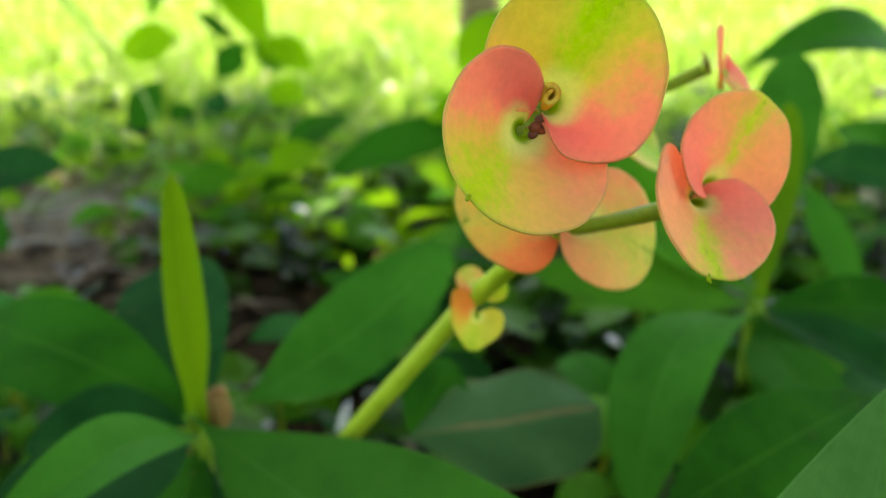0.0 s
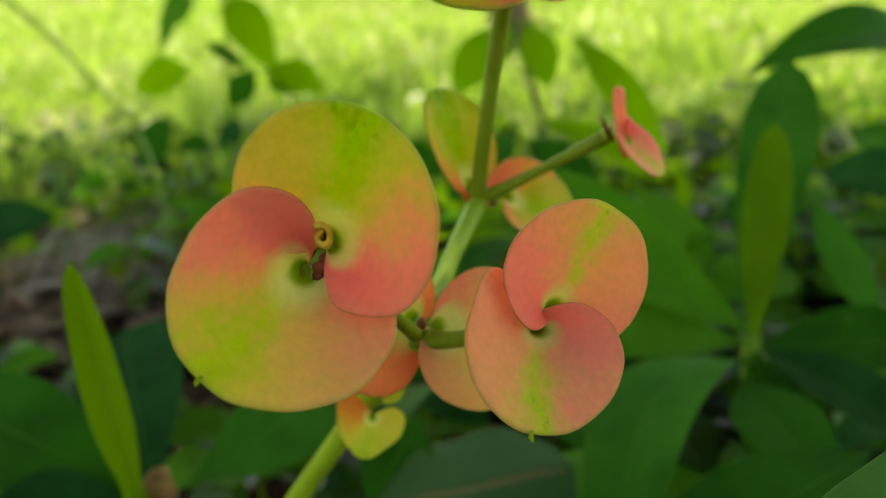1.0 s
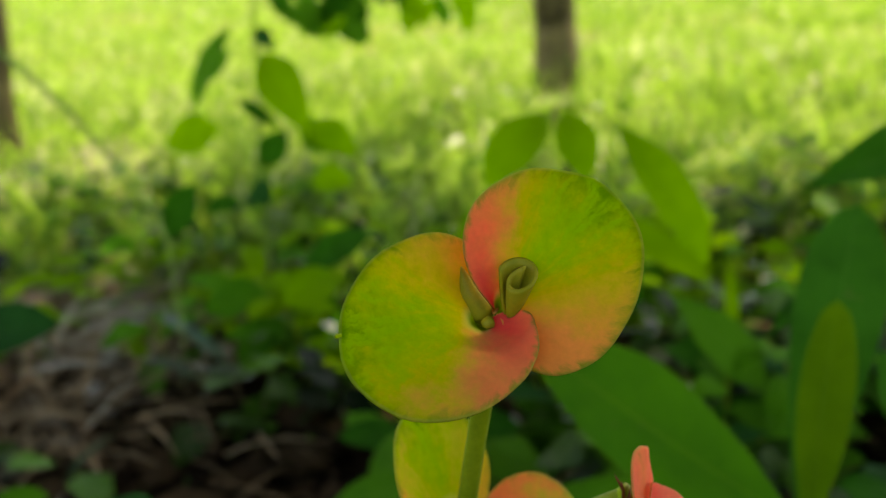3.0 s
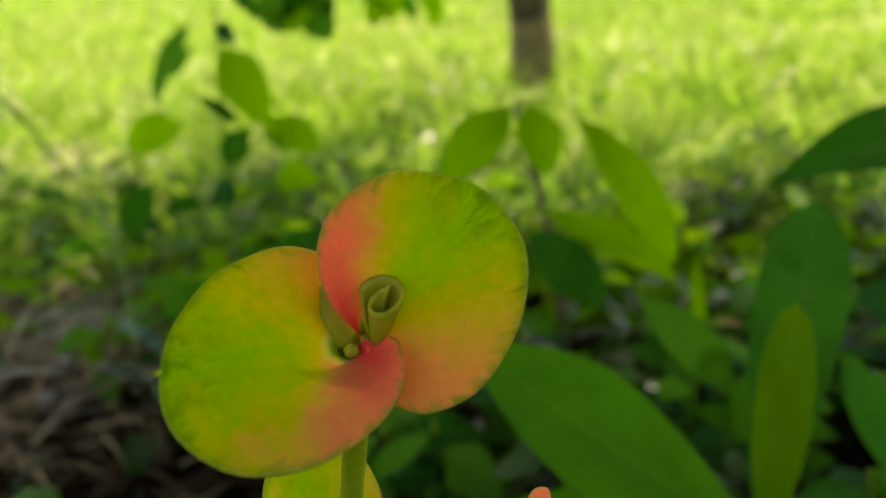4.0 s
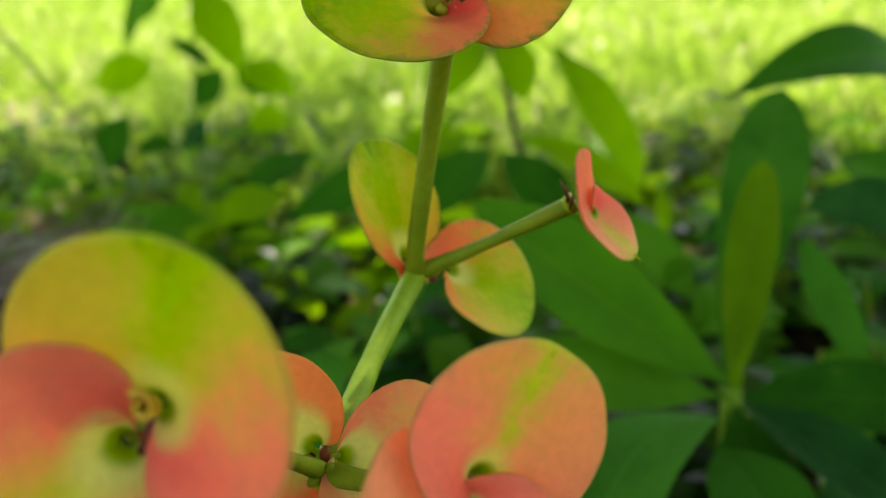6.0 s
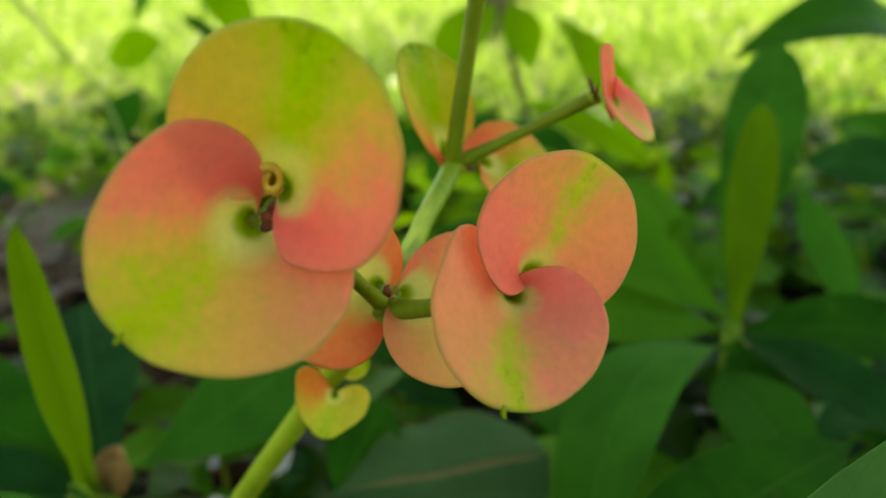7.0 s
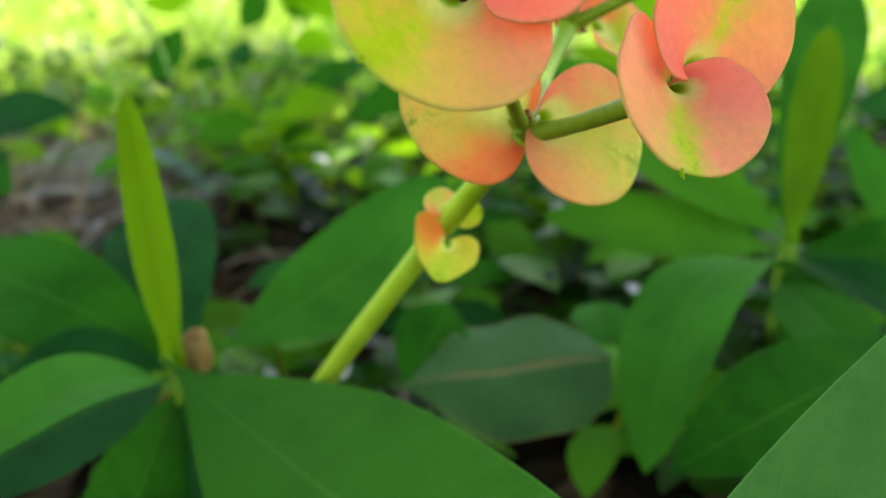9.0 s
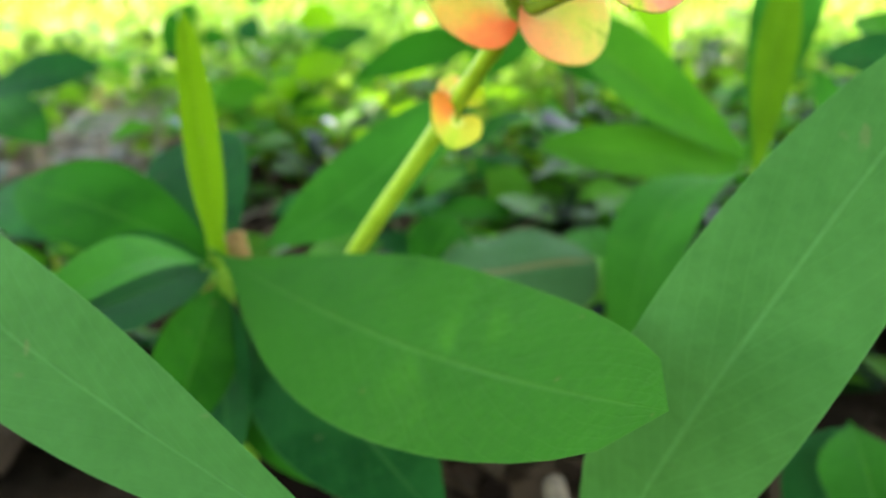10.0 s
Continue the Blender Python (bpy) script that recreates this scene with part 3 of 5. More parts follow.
# The small side flower, seen edge on.
fm = flower_frame((0.0628, 0.1925, 0.2275), (0.90, -0.38, 0.28))
flower = cyathium(plant, fm, 0.44, stalk, "small salmon flower turned away on a side stalk")
bract(flower, (0.0635, 0.1912, 0.2236), (2.008, -1, 0.225), rose_bract, "", apex=94.2, radius=0.0072, offset=0.0058, notch=0.4, gap=0.2, skew=-0.001, hand=1, cup=0.00111, lift=0.001, reflex=0.001, bend=-0.00076, twist=-0.00073, lobe=0.0, lobe_at=2.35, lobe_wide=0.55, back=0.0, back_at=-2.4, waves=(0.007, -0.002, 0.004, -0.002), hole=0.0006, stretch=0.62, seed=7.0, deep=0.0)
bract(flower, (0.0638, 0.1905, 0.2262), (1.455, -1, 1.032), red_bract, "", apex=276.0, radius=0.00653, offset=0.00369, notch=0.358, gap=0.2, skew=0.154, hand=1, cup=0.004, lift=0.001, reflex=0.001, bend=-0.00024, twist=-0.00223, lobe=0.261, lobe_at=2.638, lobe_wide=0.55, back=-0.12, back_at=-2.4, waves=(-0.0, -0.011, -0.036, 0.006), hole=0.0006, seed=8.0, deep=0.0, hook=0.0008)
for a in (60, 100, 140):
    bm = bmesh.new()
    root = fm @ Vector((0.0016 * math.cos(radians(a + 60)), 0.0016 * math.sin(radians(a + 60)), -0.0024))
    tube(bm, [root, root + Vector((-0.0006 * (100 - a) / 40, -0.0004, 0.0016)), root + Vector((-0.0011 * (100 - a) / 40 - 0.0003, -0.0006, 0.0034))], [0.0003, 0.00022, 0.00004], 7)
    part("thorn_scale", bm, thorn_brown, flower)

# Bracts that sit under the branching joints.
bract(plant, (0.0221, 0.157, 0.2039), (0.369, -1, 0.393), rust_bract, "rust orange bract under a joint", apex=180.3, radius=0.01396, offset=0.00648, notch=0.965, gap=0.7, skew=-0.832, hand=1, cup=0.00561, lift=0.0, reflex=0.004, bend=0.00068, twist=0.00082, lobe=-0.556, lobe_at=1.959, lobe_wide=0.55, back=-0.371, back_at=-2.4, waves=(-0.019, -0.102, 0.021, -0.002), hole=0.0006, seed=1.7, deep=0.001)
bract(plant, (0.0251, 0.1549, 0.2037), (0.33, -1, 0.688), yellow_bract, "yellow bract with a coral lobe under a joint", apex=332.9, radius=0.01278, offset=0.00779, notch=0.6, gap=0.7, skew=0.573, hand=1, cup=0.0015, lift=0.0, reflex=0.004, bend=0.0029, twist=-0.00079, lobe=-1.007, lobe_at=1.893, lobe_wide=0.55, back=-0.591, back_at=-2.4, waves=(-0.034, 0.062, -0.013, -0.062), hole=0.0006, seed=2.9, deep=0.001)
bract(plant, (0.0319, 0.2009, 0.2151), (0.947, -1, 0.64), olive_bract, "lime bract with an orange margin", apex=100.9, radius=0.01415, offset=0.01058, notch=0.226, gap=0.7, skew=-0.815, hand=1, cup=0.0065, lift=0.0, reflex=0.003, bend=0.0042, twist=0.00486, lobe=-0.423, lobe_at=1.842, lobe_wide=0.55, back=-0.064, back_at=-2.4, waves=(-0.039, -0.04, -0.041, 0.051), hole=0.0006, stretch=0.71, seed=3.7, deep=0.001)
bract(plant, (0.0394, 0.2021, 0.2126), (0.969, -1, 1.3), olive_bract, "lime bract with an orange margin", apex=309.5, radius=0.01329, offset=0.00631, notch=0.173, gap=0.7, skew=1.231, hand=1, cup=0.0035, lift=0.0, reflex=0.003, bend=0.00554, twist=-0.00515, lobe=-0.2, lobe_at=2.338, lobe_wide=0.55, back=-0.794, back_at=-2.4, waves=(-0.016, 0.056, -0.038, -0.011), hole=0.0006, seed=4.7, deep=0.001)
bract(plant, (0.0085, 0.1802, 0.1714), (0.222, -1, 0.617), pale_bract, "small heart-shaped lime bract clasping the stalk", apex=250.6, radius=0.00719, offset=0.0003, notch=0.691, gap=1.3, skew=-0.018, hand=-1, cup=0.0033, lift=0.0026, reflex=0.001, bend=-0.00023, twist=0.00236, lobe=0.269, lobe_at=2.148, lobe_wide=0.55, back=-0.145, back_at=-2.4, waves=(-0.004, 0.022, -0.006, 0.02), hole=0.0004, point=0.2, seed=5.7, deep=0.0)
bract(plant, (0.0082, 0.1815, 0.1775), (-0.062, -1, 0.75), yellow_bract, "small orange bract clasping the stalk", apex=120, radius=0.0034, offset=0.0026, notch=0.6, skew=0.0, hand=1, cup=0.002, lift=0.0, reflex=0.002, seed=6.7, deep=0.0, hole=0.0005)
bract(plant, (0.0100, 0.1812, 0.1768), (-0.062, -1, 0.75), pale_bract, "", apex=15, radius=0.0032, offset=0.0026, notch=0.6, skew=0.0, hand=1, cup=0.002, lift=0.0, reflex=0.002, seed=7.7, deep=0.0, hole=0.0005)

# ---- leaf rosettes ----
LB = (-0.0782, 0.2380, 0.1050)
rosette = thing("leaf_rosette", "broad-leaved rosette with a pale young leaf and a dry brown bud", "plant", "rosettes in the bed", at_place=(-0.085, 0.255, 0.0))
stalk_part("stem", [(-0.085, 0.255, 0.0), (-0.083, 0.250, 0.05), LB], [0.006, 0.005, 0.0030], petiole, rosette, "green stem")
for end in ((-0.070, 0.238, 0.1045), (-0.0795, 0.2425, 0.112), (-0.086, 0.240, 0.1045), (-0.085, 0.234, 0.099), (-0.079, 0.234, 0.096), (-0.072, 0.252, 0.104)):
    stalk_part("petiole", [(-0.0785, 0.2465, 0.094), (-0.078 + 0.4 * (end[0] + 0.078), 0.245 + 0.4 * (end[1] - 0.245), 0.101), end], [0.0022, 0.0016, 0.0011], petiole, rosette, sides=8)
leaf(rosette, (-0.0792, 0.2313, 0.1155), (0.0421, 0.0755, 0.1521), 0.0511, (0.06, -0.698, 0.714), leaf_deep, "large dark green leaf", bow=-0.074, fold=0.02, wave=0.008, widest=0.47, blunt=0.52, seed=1.0)
stalk_part("petiole", [(-0.0785, 0.2430, 0.0990), (-0.0790, 0.2370, 0.1090), (-0.0780, 0.2300, 0.1157)], [0.0022, 0.0016, 0.0011], petiole, rosette, sides=8)
leaf(rosette, (-0.0800, 0.2430, 0.1030), (-0.0742, 0.2241, 0.1958), 0.0116, (0.35, -1.0, 0.1), leaf_young, "slender upright yellow-green young leaf", bow=-0.02, fold=1.1, widest=0.5, blunt=0.45, seed=2.0, stalk_share=0.02, root=0.55)
leaf(rosette, (-0.0711, 0.2518, 0.1054), (0.0037, 0.2817, 0.1551), 0.040, (-0.444, -0.645, 0.621), leaf_broad, "", bow=-0.085, fold=0.08, wave=0.01, widest=0.51, blunt=0.52, seed=3.0)
leaf(rosette, (-0.078, 0.250, 0.100), (-0.1165, 0.330, 0.1290), 0.044, (0.1, -0.8, 0.55), leaf_blue, "", bow=0.02, fold=0.1, widest=0.72, blunt=0.4, seed=4.0)
leaf(rosette, (-0.0767, 0.2336, 0.1043), (-0.1026, 0.145, 0.1248), 0.0229, (-0.0927, -0.7545, 0.6497), leaf_broad, "", bow=0.152, fold=0.25, wave=0.01, widest=0.37, blunt=0.72, seed=5.0)
leaf(rosette, LB, (-0.1113, 0.1589, 0.1136), 0.036, (0.0, -0.55, 0.83), leaf_blue, "", bow=0.05, fold=0.2, wave=0.01, seed=6.0)
leaf(rosette, (-0.080, 0.240, 0.100), (-0.0788, 0.1715, 0.0762), 0.026, (0.3, -0.8, 0.3), leaf_green, "", bow=0.05, fold=0.25, seed=7.0)
leaf(rosette, (-0.078, 0.242, 0.097), (-0.0597, 0.1728, 0.0635), 0.028, (-0.3, -0.8, 0.4), leaf_blue, "", bow=0.05, fold=0.2, seed=8.0)
leaf(rosette, (-0.080, 0.250, 0.098), (-0.1377, 0.2404, 0.0980), 0.036, (0.1, -0.5, 0.8), leaf_blue, "", bow=0.06, fold=0.15, seed=9.0)
leaf(rosette, (-0.078, 0.255, 0.098), (-0.1823, 0.2996, 0.1181), 0.040, (0.0, -0.6, 0.75), leaf_green, "", bow=0.08, fold=0.12, seed=9.5)
leaf(rosette, (-0.074, 0.245, 0.090), (0.0044, 0.1404, 0.0752), 0.044, (-0.1, -0.6, 0.8), leaf_blue, "", bow=0.04, fold=0.15, seed=10.5)
leaf(rosette, (-0.074, 0.248, 0.088), (-0.0264, 0.1721, 0.0612), 0.040, (-0.2, -0.6, 0.8), leaf_green, "", bow=0.05, fold=0.15, seed=11.5)
bm = bmesh.new()
blob(bm, (-0.0752, 0.2490, 0.1075), (0.0052, 0.0052, 0.0074), 3.0, 0.35, 3)
part("dry_bud", bm, dry_bud, rosette, "dry brown bud")
bm = bmesh.new()
blob(bm, (-0.0840, 0.2440, 0.0930), (0.0045, 0.0040, 0.0060), 5.0, 0.5, 3)
part("dry_bud", bm, dry_bud, rosette, "dry brown bud")

RB = (0.1385, 0.3370, 0.1060)
rosette = thing("leaf_rosette", "tall green rosette with upright and drooping broad leaves", "plant", "rosettes in the bed", at_place=(0.150, 0.360, 0.0))
stalk_part("stem", [(0.150, 0.360, 0.0), (0.148, 0.357, 0.05), RB], [0.007, 0.006, 0.0040], petiole, rosette, "green stem")
leaf(rosette, RB, (0.1478, 0.3534, 0.1938), 0.0185, (-0.1, -0.98, 0.1), leaf_olive, "slender upright olive green young leaf", bow=-0.02, fold=0.3, widest=0.6, blunt=0.45, seed=1.0, stalk_share=0.03, root=0.3)
leaf(rosette, (0.1336, 0.3369, 0.1106), (0.1759, 0.4189, 0.2082), 0.0325, (-0.193, -0.897, 0.397), leaf_broad, "tall blue-green leaf", bow=0.031, fold=0.12, wave=0.012, widest=0.68, blunt=0.56, seed=2.0)
leaf(rosette, (0.1414, 0.3375, 0.1097), (0.0431, 0.3493, 0.1831), 0.0458, (0.371, -0.563, 0.739), leaf_lit, "broad light green leaf", bow=-0.016, fold=0.15, wave=0.012, widest=0.58, blunt=0.8, seed=3.0)
leaf(rosette, RB, (0.0395, 0.3395, 0.1210), 0.030, (0.1, -0.6, 0.8), leaf_light, "", bow=0.05, fold=0.15, seed=4.0)
leaf(rosette, (0.1455, 0.3307, 0.0964), (0.0692, 0.2500, 0.0625), 0.042, (-0.755, -0.608, 0.246), leaf_broad, "large drooping green leaf", bow=0.329, fold=0.12, wave=0.015, widest=0.59, blunt=0.52, seed=5.0)
for end in ((0.1336, 0.3369, 0.1106), (0.1414, 0.3375, 0.1097), (0.1450, 0.3308, 0.0972)):
    stalk_part("petiole", [(0.1410, 0.3420, 0.0900), RB, end], [0.0030, 0.0024, 0.0014], petiole, rosette, sides=8)
leaf(rosette, RB, (0.1829, 0.2728, 0.0945), 0.024, (0.1, -0.6, 0.8), leaf_blue, "", bow=0.05, fold=0.35, seed=6.0)
leaf(rosette, RB, (0.2101, 0.3214, 0.1096), 0.030, (0.1, -0.5, 0.8), leaf_green, "", bow=0.06, fold=0.2, seed=7.0)
leaf(rosette, RB, (0.1381, 0.2695, 0.0681), 0.032, (0.0, -0.8, 0.5), leaf_green, "", bow=0.08, fold=0.15, seed=8.0)

neighbour = thing("leaf_rosette", "tall plant with an arching dark green leaf", "plant", "rosettes in the bed", at_place=(0.330, 0.470, 0.0))
NB = (0.2948, 0.4778, 0.1218)
stalk_part("stem", [(0.330, 0.470, 0.0), (0.320, 0.465, 0.07), NB], [0.007, 0.006, 0.005], woody, neighbour, "woody stem")
leaf(neighbour, (0.3082, 0.5325, 0.1733), (0.1810, 0.5103, 0.1883), 0.0524, (-0.204, -0.457, 0.866), leaf_green, "arching dark green leaf", bow=0.245, fold=0.15, widest=0.42, blunt=1.0, seed=1.0)
stalk_part("stem", [NB, (0.3000, 0.5050, 0.1500), (0.3082, 0.5325, 0.1733)], [0.004, 0.003, 0.002], stalk_dark, neighbour)
leaf(neighbour, NB, (0.2236, 0.4972, 0.1325), 0.036, (-0.1, -0.6, 0.8), leaf_blue, "", bow=0.10, fold=0.15, seed=2.0)
leaf(neighbour, (0.2218, 0.3974, 0.0771), (0.1963, 0.4340, 0.1363), 0.019, (-0.4, -0.8, 0.4), leaf_broad, "", bow=0.03, fold=0.2, seed=3.0)
leaf(neighbour, NB, (0.2507, 0.5254, 0.1514), 0.036, (-0.1, -0.6, 0.8), leaf_green, "", bow=0.10, fold=0.15, seed=4.0)

# ---- nearest leaves, low in front ----
front = thing("low_plant", "low plant with a broad green leaf reaching up", "plant", "plants in front", at_place=(0.045, 0.215, 0.0))
FR = (0.0410, 0.1379, 0.0513)
stalk_part("stem", [(0.045, 0.215, 0.0), (0.040, 0.215, 0.03), FR], [0.005, 0.004, 0.003], woody, front, "woody stem")
leaf(front, FR, (0.1005, 0.1213, 0.1984), 0.037, (-0.366, -0.743, 0.56), leaf_front, "broad green leaf paled for sky sheen, with a paler rib", bow=0.153, fold=0.06, wave=0.006, widest=0.52, blunt=0.35, seed=1.0)
front = thing("low_plant", "low plant with a broad green leaf reaching up", "plant", "plants in front", at_place=(-0.010, 0.010, 0.0))
FL = (0.0036, 0.0690, 0.1216)
stalk_part("stem", [(-0.010, 0.010, 0.0), (-0.010, 0.015, 0.06), FL], [0.005, 0.004, 0.003], woody, front, "woody stem")
leaf(front, FL, (-0.1146, 0.1265, 0.1686), 0.0291, (-0.157, -0.904, 0.397), leaf_front, "broad green leaf paled for sky sheen, with a paler rib", bow=0.046, fold=0.06, wave=0.008, widest=0.67, blunt=0.6, seed=2.0)

# ---- leaves that lie lower between the rosettes ----
low = thing("low_plant", "low plant with a bent dull green leaf browned along its fold", "plant", "plants between the rosettes", at_place=(-0.02, 0.27, 0.0))
stalk_part("stem", [(-0.02, 0.27, 0.0), (-0.016, 0.262, 0.05), (-0.0105, 0.2584, 0.0880)], [0.004, 0.003, 0.002], woody, low, "woody stem")
leaf(low, (-0.0145, 0.2590, 0.0890), (0.0605, 0.2785, 0.0905), 0.052, (0.0, -0.42, 0.90), leaf_grey, "bent dull green leaf", bow=0.03, fold=-0.22, wave=0.05, widest=0.56, blunt=0.42, seed=3.0)
leaf(low, (-0.012, 0.262, 0.085), (0.0041, 0.2939, 0.1035), 0.026, (0.1, -0.8, 0.5), leaf_green, "", bow=0.06, fold=0.1, seed=4.0)
low = thing("low_plant", "low plant with dark green pointed leaves", "plant", "plants between the rosettes", at_place=(0.12, 0.26, 0.0))
stalk_part("stem", [(0.12, 0.26, 0.0), (0.122, 0.262, 0.03), (0.1364, 0.2431, 0.0979)], [0.004, 0.003, 0.002], woody, low, "woody stem")
leaf(low, (0.1533, 0.2571, 0.1092), (0.0659, 0.2065, 0.0956), 0.034, (-0.1, -0.6, 0.8), leaf_green, "", bow=0.05, fold=0.12, seed=5.0)
leaf(low, (0.1364, 0.2104, 0.0608), (0.1281, 0.1627, 0.0505), 0.030, (-0.1, -0.7, 0.7), leaf_green, "", bow=0.05, fold=0.12, seed=7.0)
leaf(low, (0.1408, 0.2191, 0.0550), (0.1131, 0.1768, 0.0336), 0.034, (0.1, -0.7, 0.7), leaf_blue, "", bow=0.05, fold=0.12, seed=8.0)
leaf(low, (0.1364, 0.2431, 0.0979), (0.1237, 0.2998, 0.1094), 0.030, (0.1, -0.8, 0.5), leaf_green, "", bow=0.05, fold=0.12, seed=6.0)

# ---- the shrub with drooping leaves, and the sapling ----
shrub = thing("shrub", "young shrub with long drooping light green leaves", "shrub", at_place=(0.088, 0.64, 0.0))
TOP = (0.0595, 0.6549, 0.2157)
stalk_part("stem", [(0.088, 0.64, 0.0), (0.084, 0.64, 0.10), TOP], [0.004, 0.003, 0.002], woody, shrub, "thin woody stem")
leaf(shrub, (0.0595, 0.6549, 0.2157), (0.0144, 0.6052, 0.1744), 0.036, (-0.2, -0.8, 0.5), leaf_sunlit, "", bow=0.1, fold=0.12, wave=0.015, seed=0.5)
leaf(shrub, (0.0672, 0.6561, 0.2169), (0.0788, 0.6116, 0.1747), 0.028, (0.1, -0.9, 0.4), leaf_sunlit, "", bow=0.1, fold=0.12, wave=0.015, seed=1.5)
leaf(shrub, (0.0951, 0.6564, 0.2094), (0.1563, 0.6094, 0.1127), 0.036, (0.3, -0.7, 0.6), leaf_sunlit, "", bow=0.1, fold=0.12, wave=0.015, seed=2.5)
leaf(shrub, (0.0656, 0.6335, 0.1487), (0.1576, 0.5967, 0.1058), 0.026, (0.2, -0.6, 0.75), leaf_sunlit, "", bow=0.1, fold=0.12, wave=0.015, seed=3.5)
leaf(shrub, (0.0489, 0.6307, 0.1486), (-0.0079, 0.6004, 0.1405), 0.032, (-0.1, -0.6, 0.8), leaf_sunlit, "", bow=0.1, fold=0.12, wave=0.015, seed=4.5)
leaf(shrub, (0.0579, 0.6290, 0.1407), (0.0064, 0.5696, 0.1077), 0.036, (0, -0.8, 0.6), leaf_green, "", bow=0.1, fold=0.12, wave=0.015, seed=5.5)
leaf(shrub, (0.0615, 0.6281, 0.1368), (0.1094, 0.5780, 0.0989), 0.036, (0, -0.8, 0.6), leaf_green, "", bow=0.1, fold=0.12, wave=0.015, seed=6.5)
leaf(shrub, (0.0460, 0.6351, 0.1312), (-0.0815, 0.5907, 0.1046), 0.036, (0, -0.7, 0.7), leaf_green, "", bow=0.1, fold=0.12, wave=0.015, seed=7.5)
leaf(shrub, (0.1232, 0.5640, 0.1156), (0.1755, 0.5308, 0.0636), 0.030, (0.1, -0.7, 0.7), leaf_light, "", bow=0.1, fold=0.12, wave=0.015, seed=8.5)
leaf(shrub, (0.1203, 0.5710, 0.0746), (0.1775, 0.5520, 0.0629), 0.034, (0.1, -0.6, 0.8), leaf_green, "", bow=0.1, fold=0.12, wave=0.015, seed=9.5)
leaf(shrub, (0.1714, 0.6227, 0.1165), (0.1660, 0.5770, 0.0774), 0.01, (0, -0.9, 0.3), leaf_sunlit, "", bow=0.1, fold=0.12, wave=0.015, seed=10.5)
leaf(shrub, (-0.0674, 0.6556, 0.1349), (-0.1195, 0.6210, 0.1123), 0.03, (-0.1, -0.6, 0.8), leaf_green, "", bow=0.1, fold=0.12, wave=0.015, seed=11.5)
leaf(shrub, (-0.0806, 0.5962, 0.1204), (-0.1193, 0.5674, 0.1109), 0.034, (-0.1, -0.6, 0.8), leaf_sunlit, "", bow=0.1, fold=0.12, wave=0.015, seed=12.5)
stalk_part("stem", [(0.0595, 0.6549, 0.2157), (0.0766, 0.6568, 0.2162), (0.0951, 0.6564, 0.2094)], [0.0016, 0.0013, 0.001], stalk_dark, shrub)
stalk_part("stem", [(0.086, 0.64, 0.06), (0.0577, 0.6278, 0.1371), (0.0656, 0.6335, 0.1487)], [0.002, 0.0016, 0.001], stalk_dark, shrub)

sapling = thing("sapling", "thin sapling with rounded green leaves beside the lawn", "sapling", at_place=(-0.235, 0.90, 0.0))
stalk_part("stem", [(-0.235, 0.90, 0.0), (-0.2393, 0.9146, 0.1301), (-0.2410, 0.9418, 0.2132), (-0.2434, 0.9635, 0.2797), (-0.2481, 1.0193, 0.3864)], [0.0032, 0.0026, 0.0022, 0.0019, 0.0012], petiole, sapling, "thin green stem")
# Lime and dark greens here stand for sunlit and shaded leaves.
SAPLING = (
    ((-0.2580, 0.9420, 0.2760), (-0.3130, 0.9350, 0.1900), 0.031, (-0.5, -0.8, 0.2), leaf_light),
    ((-0.2330, 0.9400, 0.2480), (-0.1790, 0.8850, 0.1690), 0.047, (0.15, -0.9, 0.4), leaf_sunlit),
    ((-0.2720, 0.9120, 0.1740), (-0.3450, 0.9210, 0.1560), 0.044, (0.0, -0.9, 0.4), leaf_sunlit),
    ((-0.2000, 0.8930, 0.1720), (-0.2380, 0.9050, 0.1330), 0.030, (0.2, -0.9, 0.2), leaf_green),
    ((-0.2640, 0.9270, 0.2010), (-0.2190, 0.9260, 0.1660), 0.015, (0.3, -0.8, 0.4), leaf_green),
    ((-0.2540, 0.8850, 0.1010), (-0.2930, 0.8700, 0.0950), 0.022, (0.0, -0.8, 0.6), leaf_green),
    ((-0.1879, 0.9339, 0.1733), (-0.1358, 0.9062, 0.1378), 0.036, (0.1, -0.8, 0.5), leaf_sunlit),
    ((-0.1908, 0.9146, 0.1155), (-0.1400, 0.8970, 0.1111), 0.036, (0.0, -0.8, 0.6), leaf_sunlit),
    ((-0.2411, 0.9600, 0.2685), (-0.2182, 0.9339, 0.2465), 0.018, (0.0, -0.9, 0.4), leaf_blue),
    ((-0.2488, 0.9085, 0.1143), (-0.2258, 0.8836, 0.0959), 0.030, (0.0, -0.9, 0.4), leaf_blue),
)
for k, (root, tip, width, face, green) in enumerate(SAPLING):
    leaf(sapling, root, tip, width, face, green, bow=0.08, fold=0.12, wave=0.015, widest=0.42, seed=k + 0.2)
edge_weed = thing("low_plant", "weed with one broad dark green leaf at the lawn's edge", "plant", "plants at the bed's edge", at_place=(-0.262, 0.79, 0.0))
stalk_part("stem", [(-0.262, 0.79, 0.0), (-0.256, 0.785, 0.08), (-0.2510, 0.7710, 0.1500)], [0.002, 0.0016, 0.001], stalk_dark, edge_weed, "thin stem")
leaf(edge_weed, (-0.2510, 0.7710, 0.1500), (-0.2860, 0.7690, 0.1000), 0.032, (0.1, -0.9, 0.3), leaf_green, bow=0.08, fold=0.12, widest=0.45, seed=2.2)
bright_weed = thing("low_plant", "weed with broad vivid green leaves in the bed", "plant", "plants at the bed's edge", at_place=(-0.16, 0.70, 0.0))
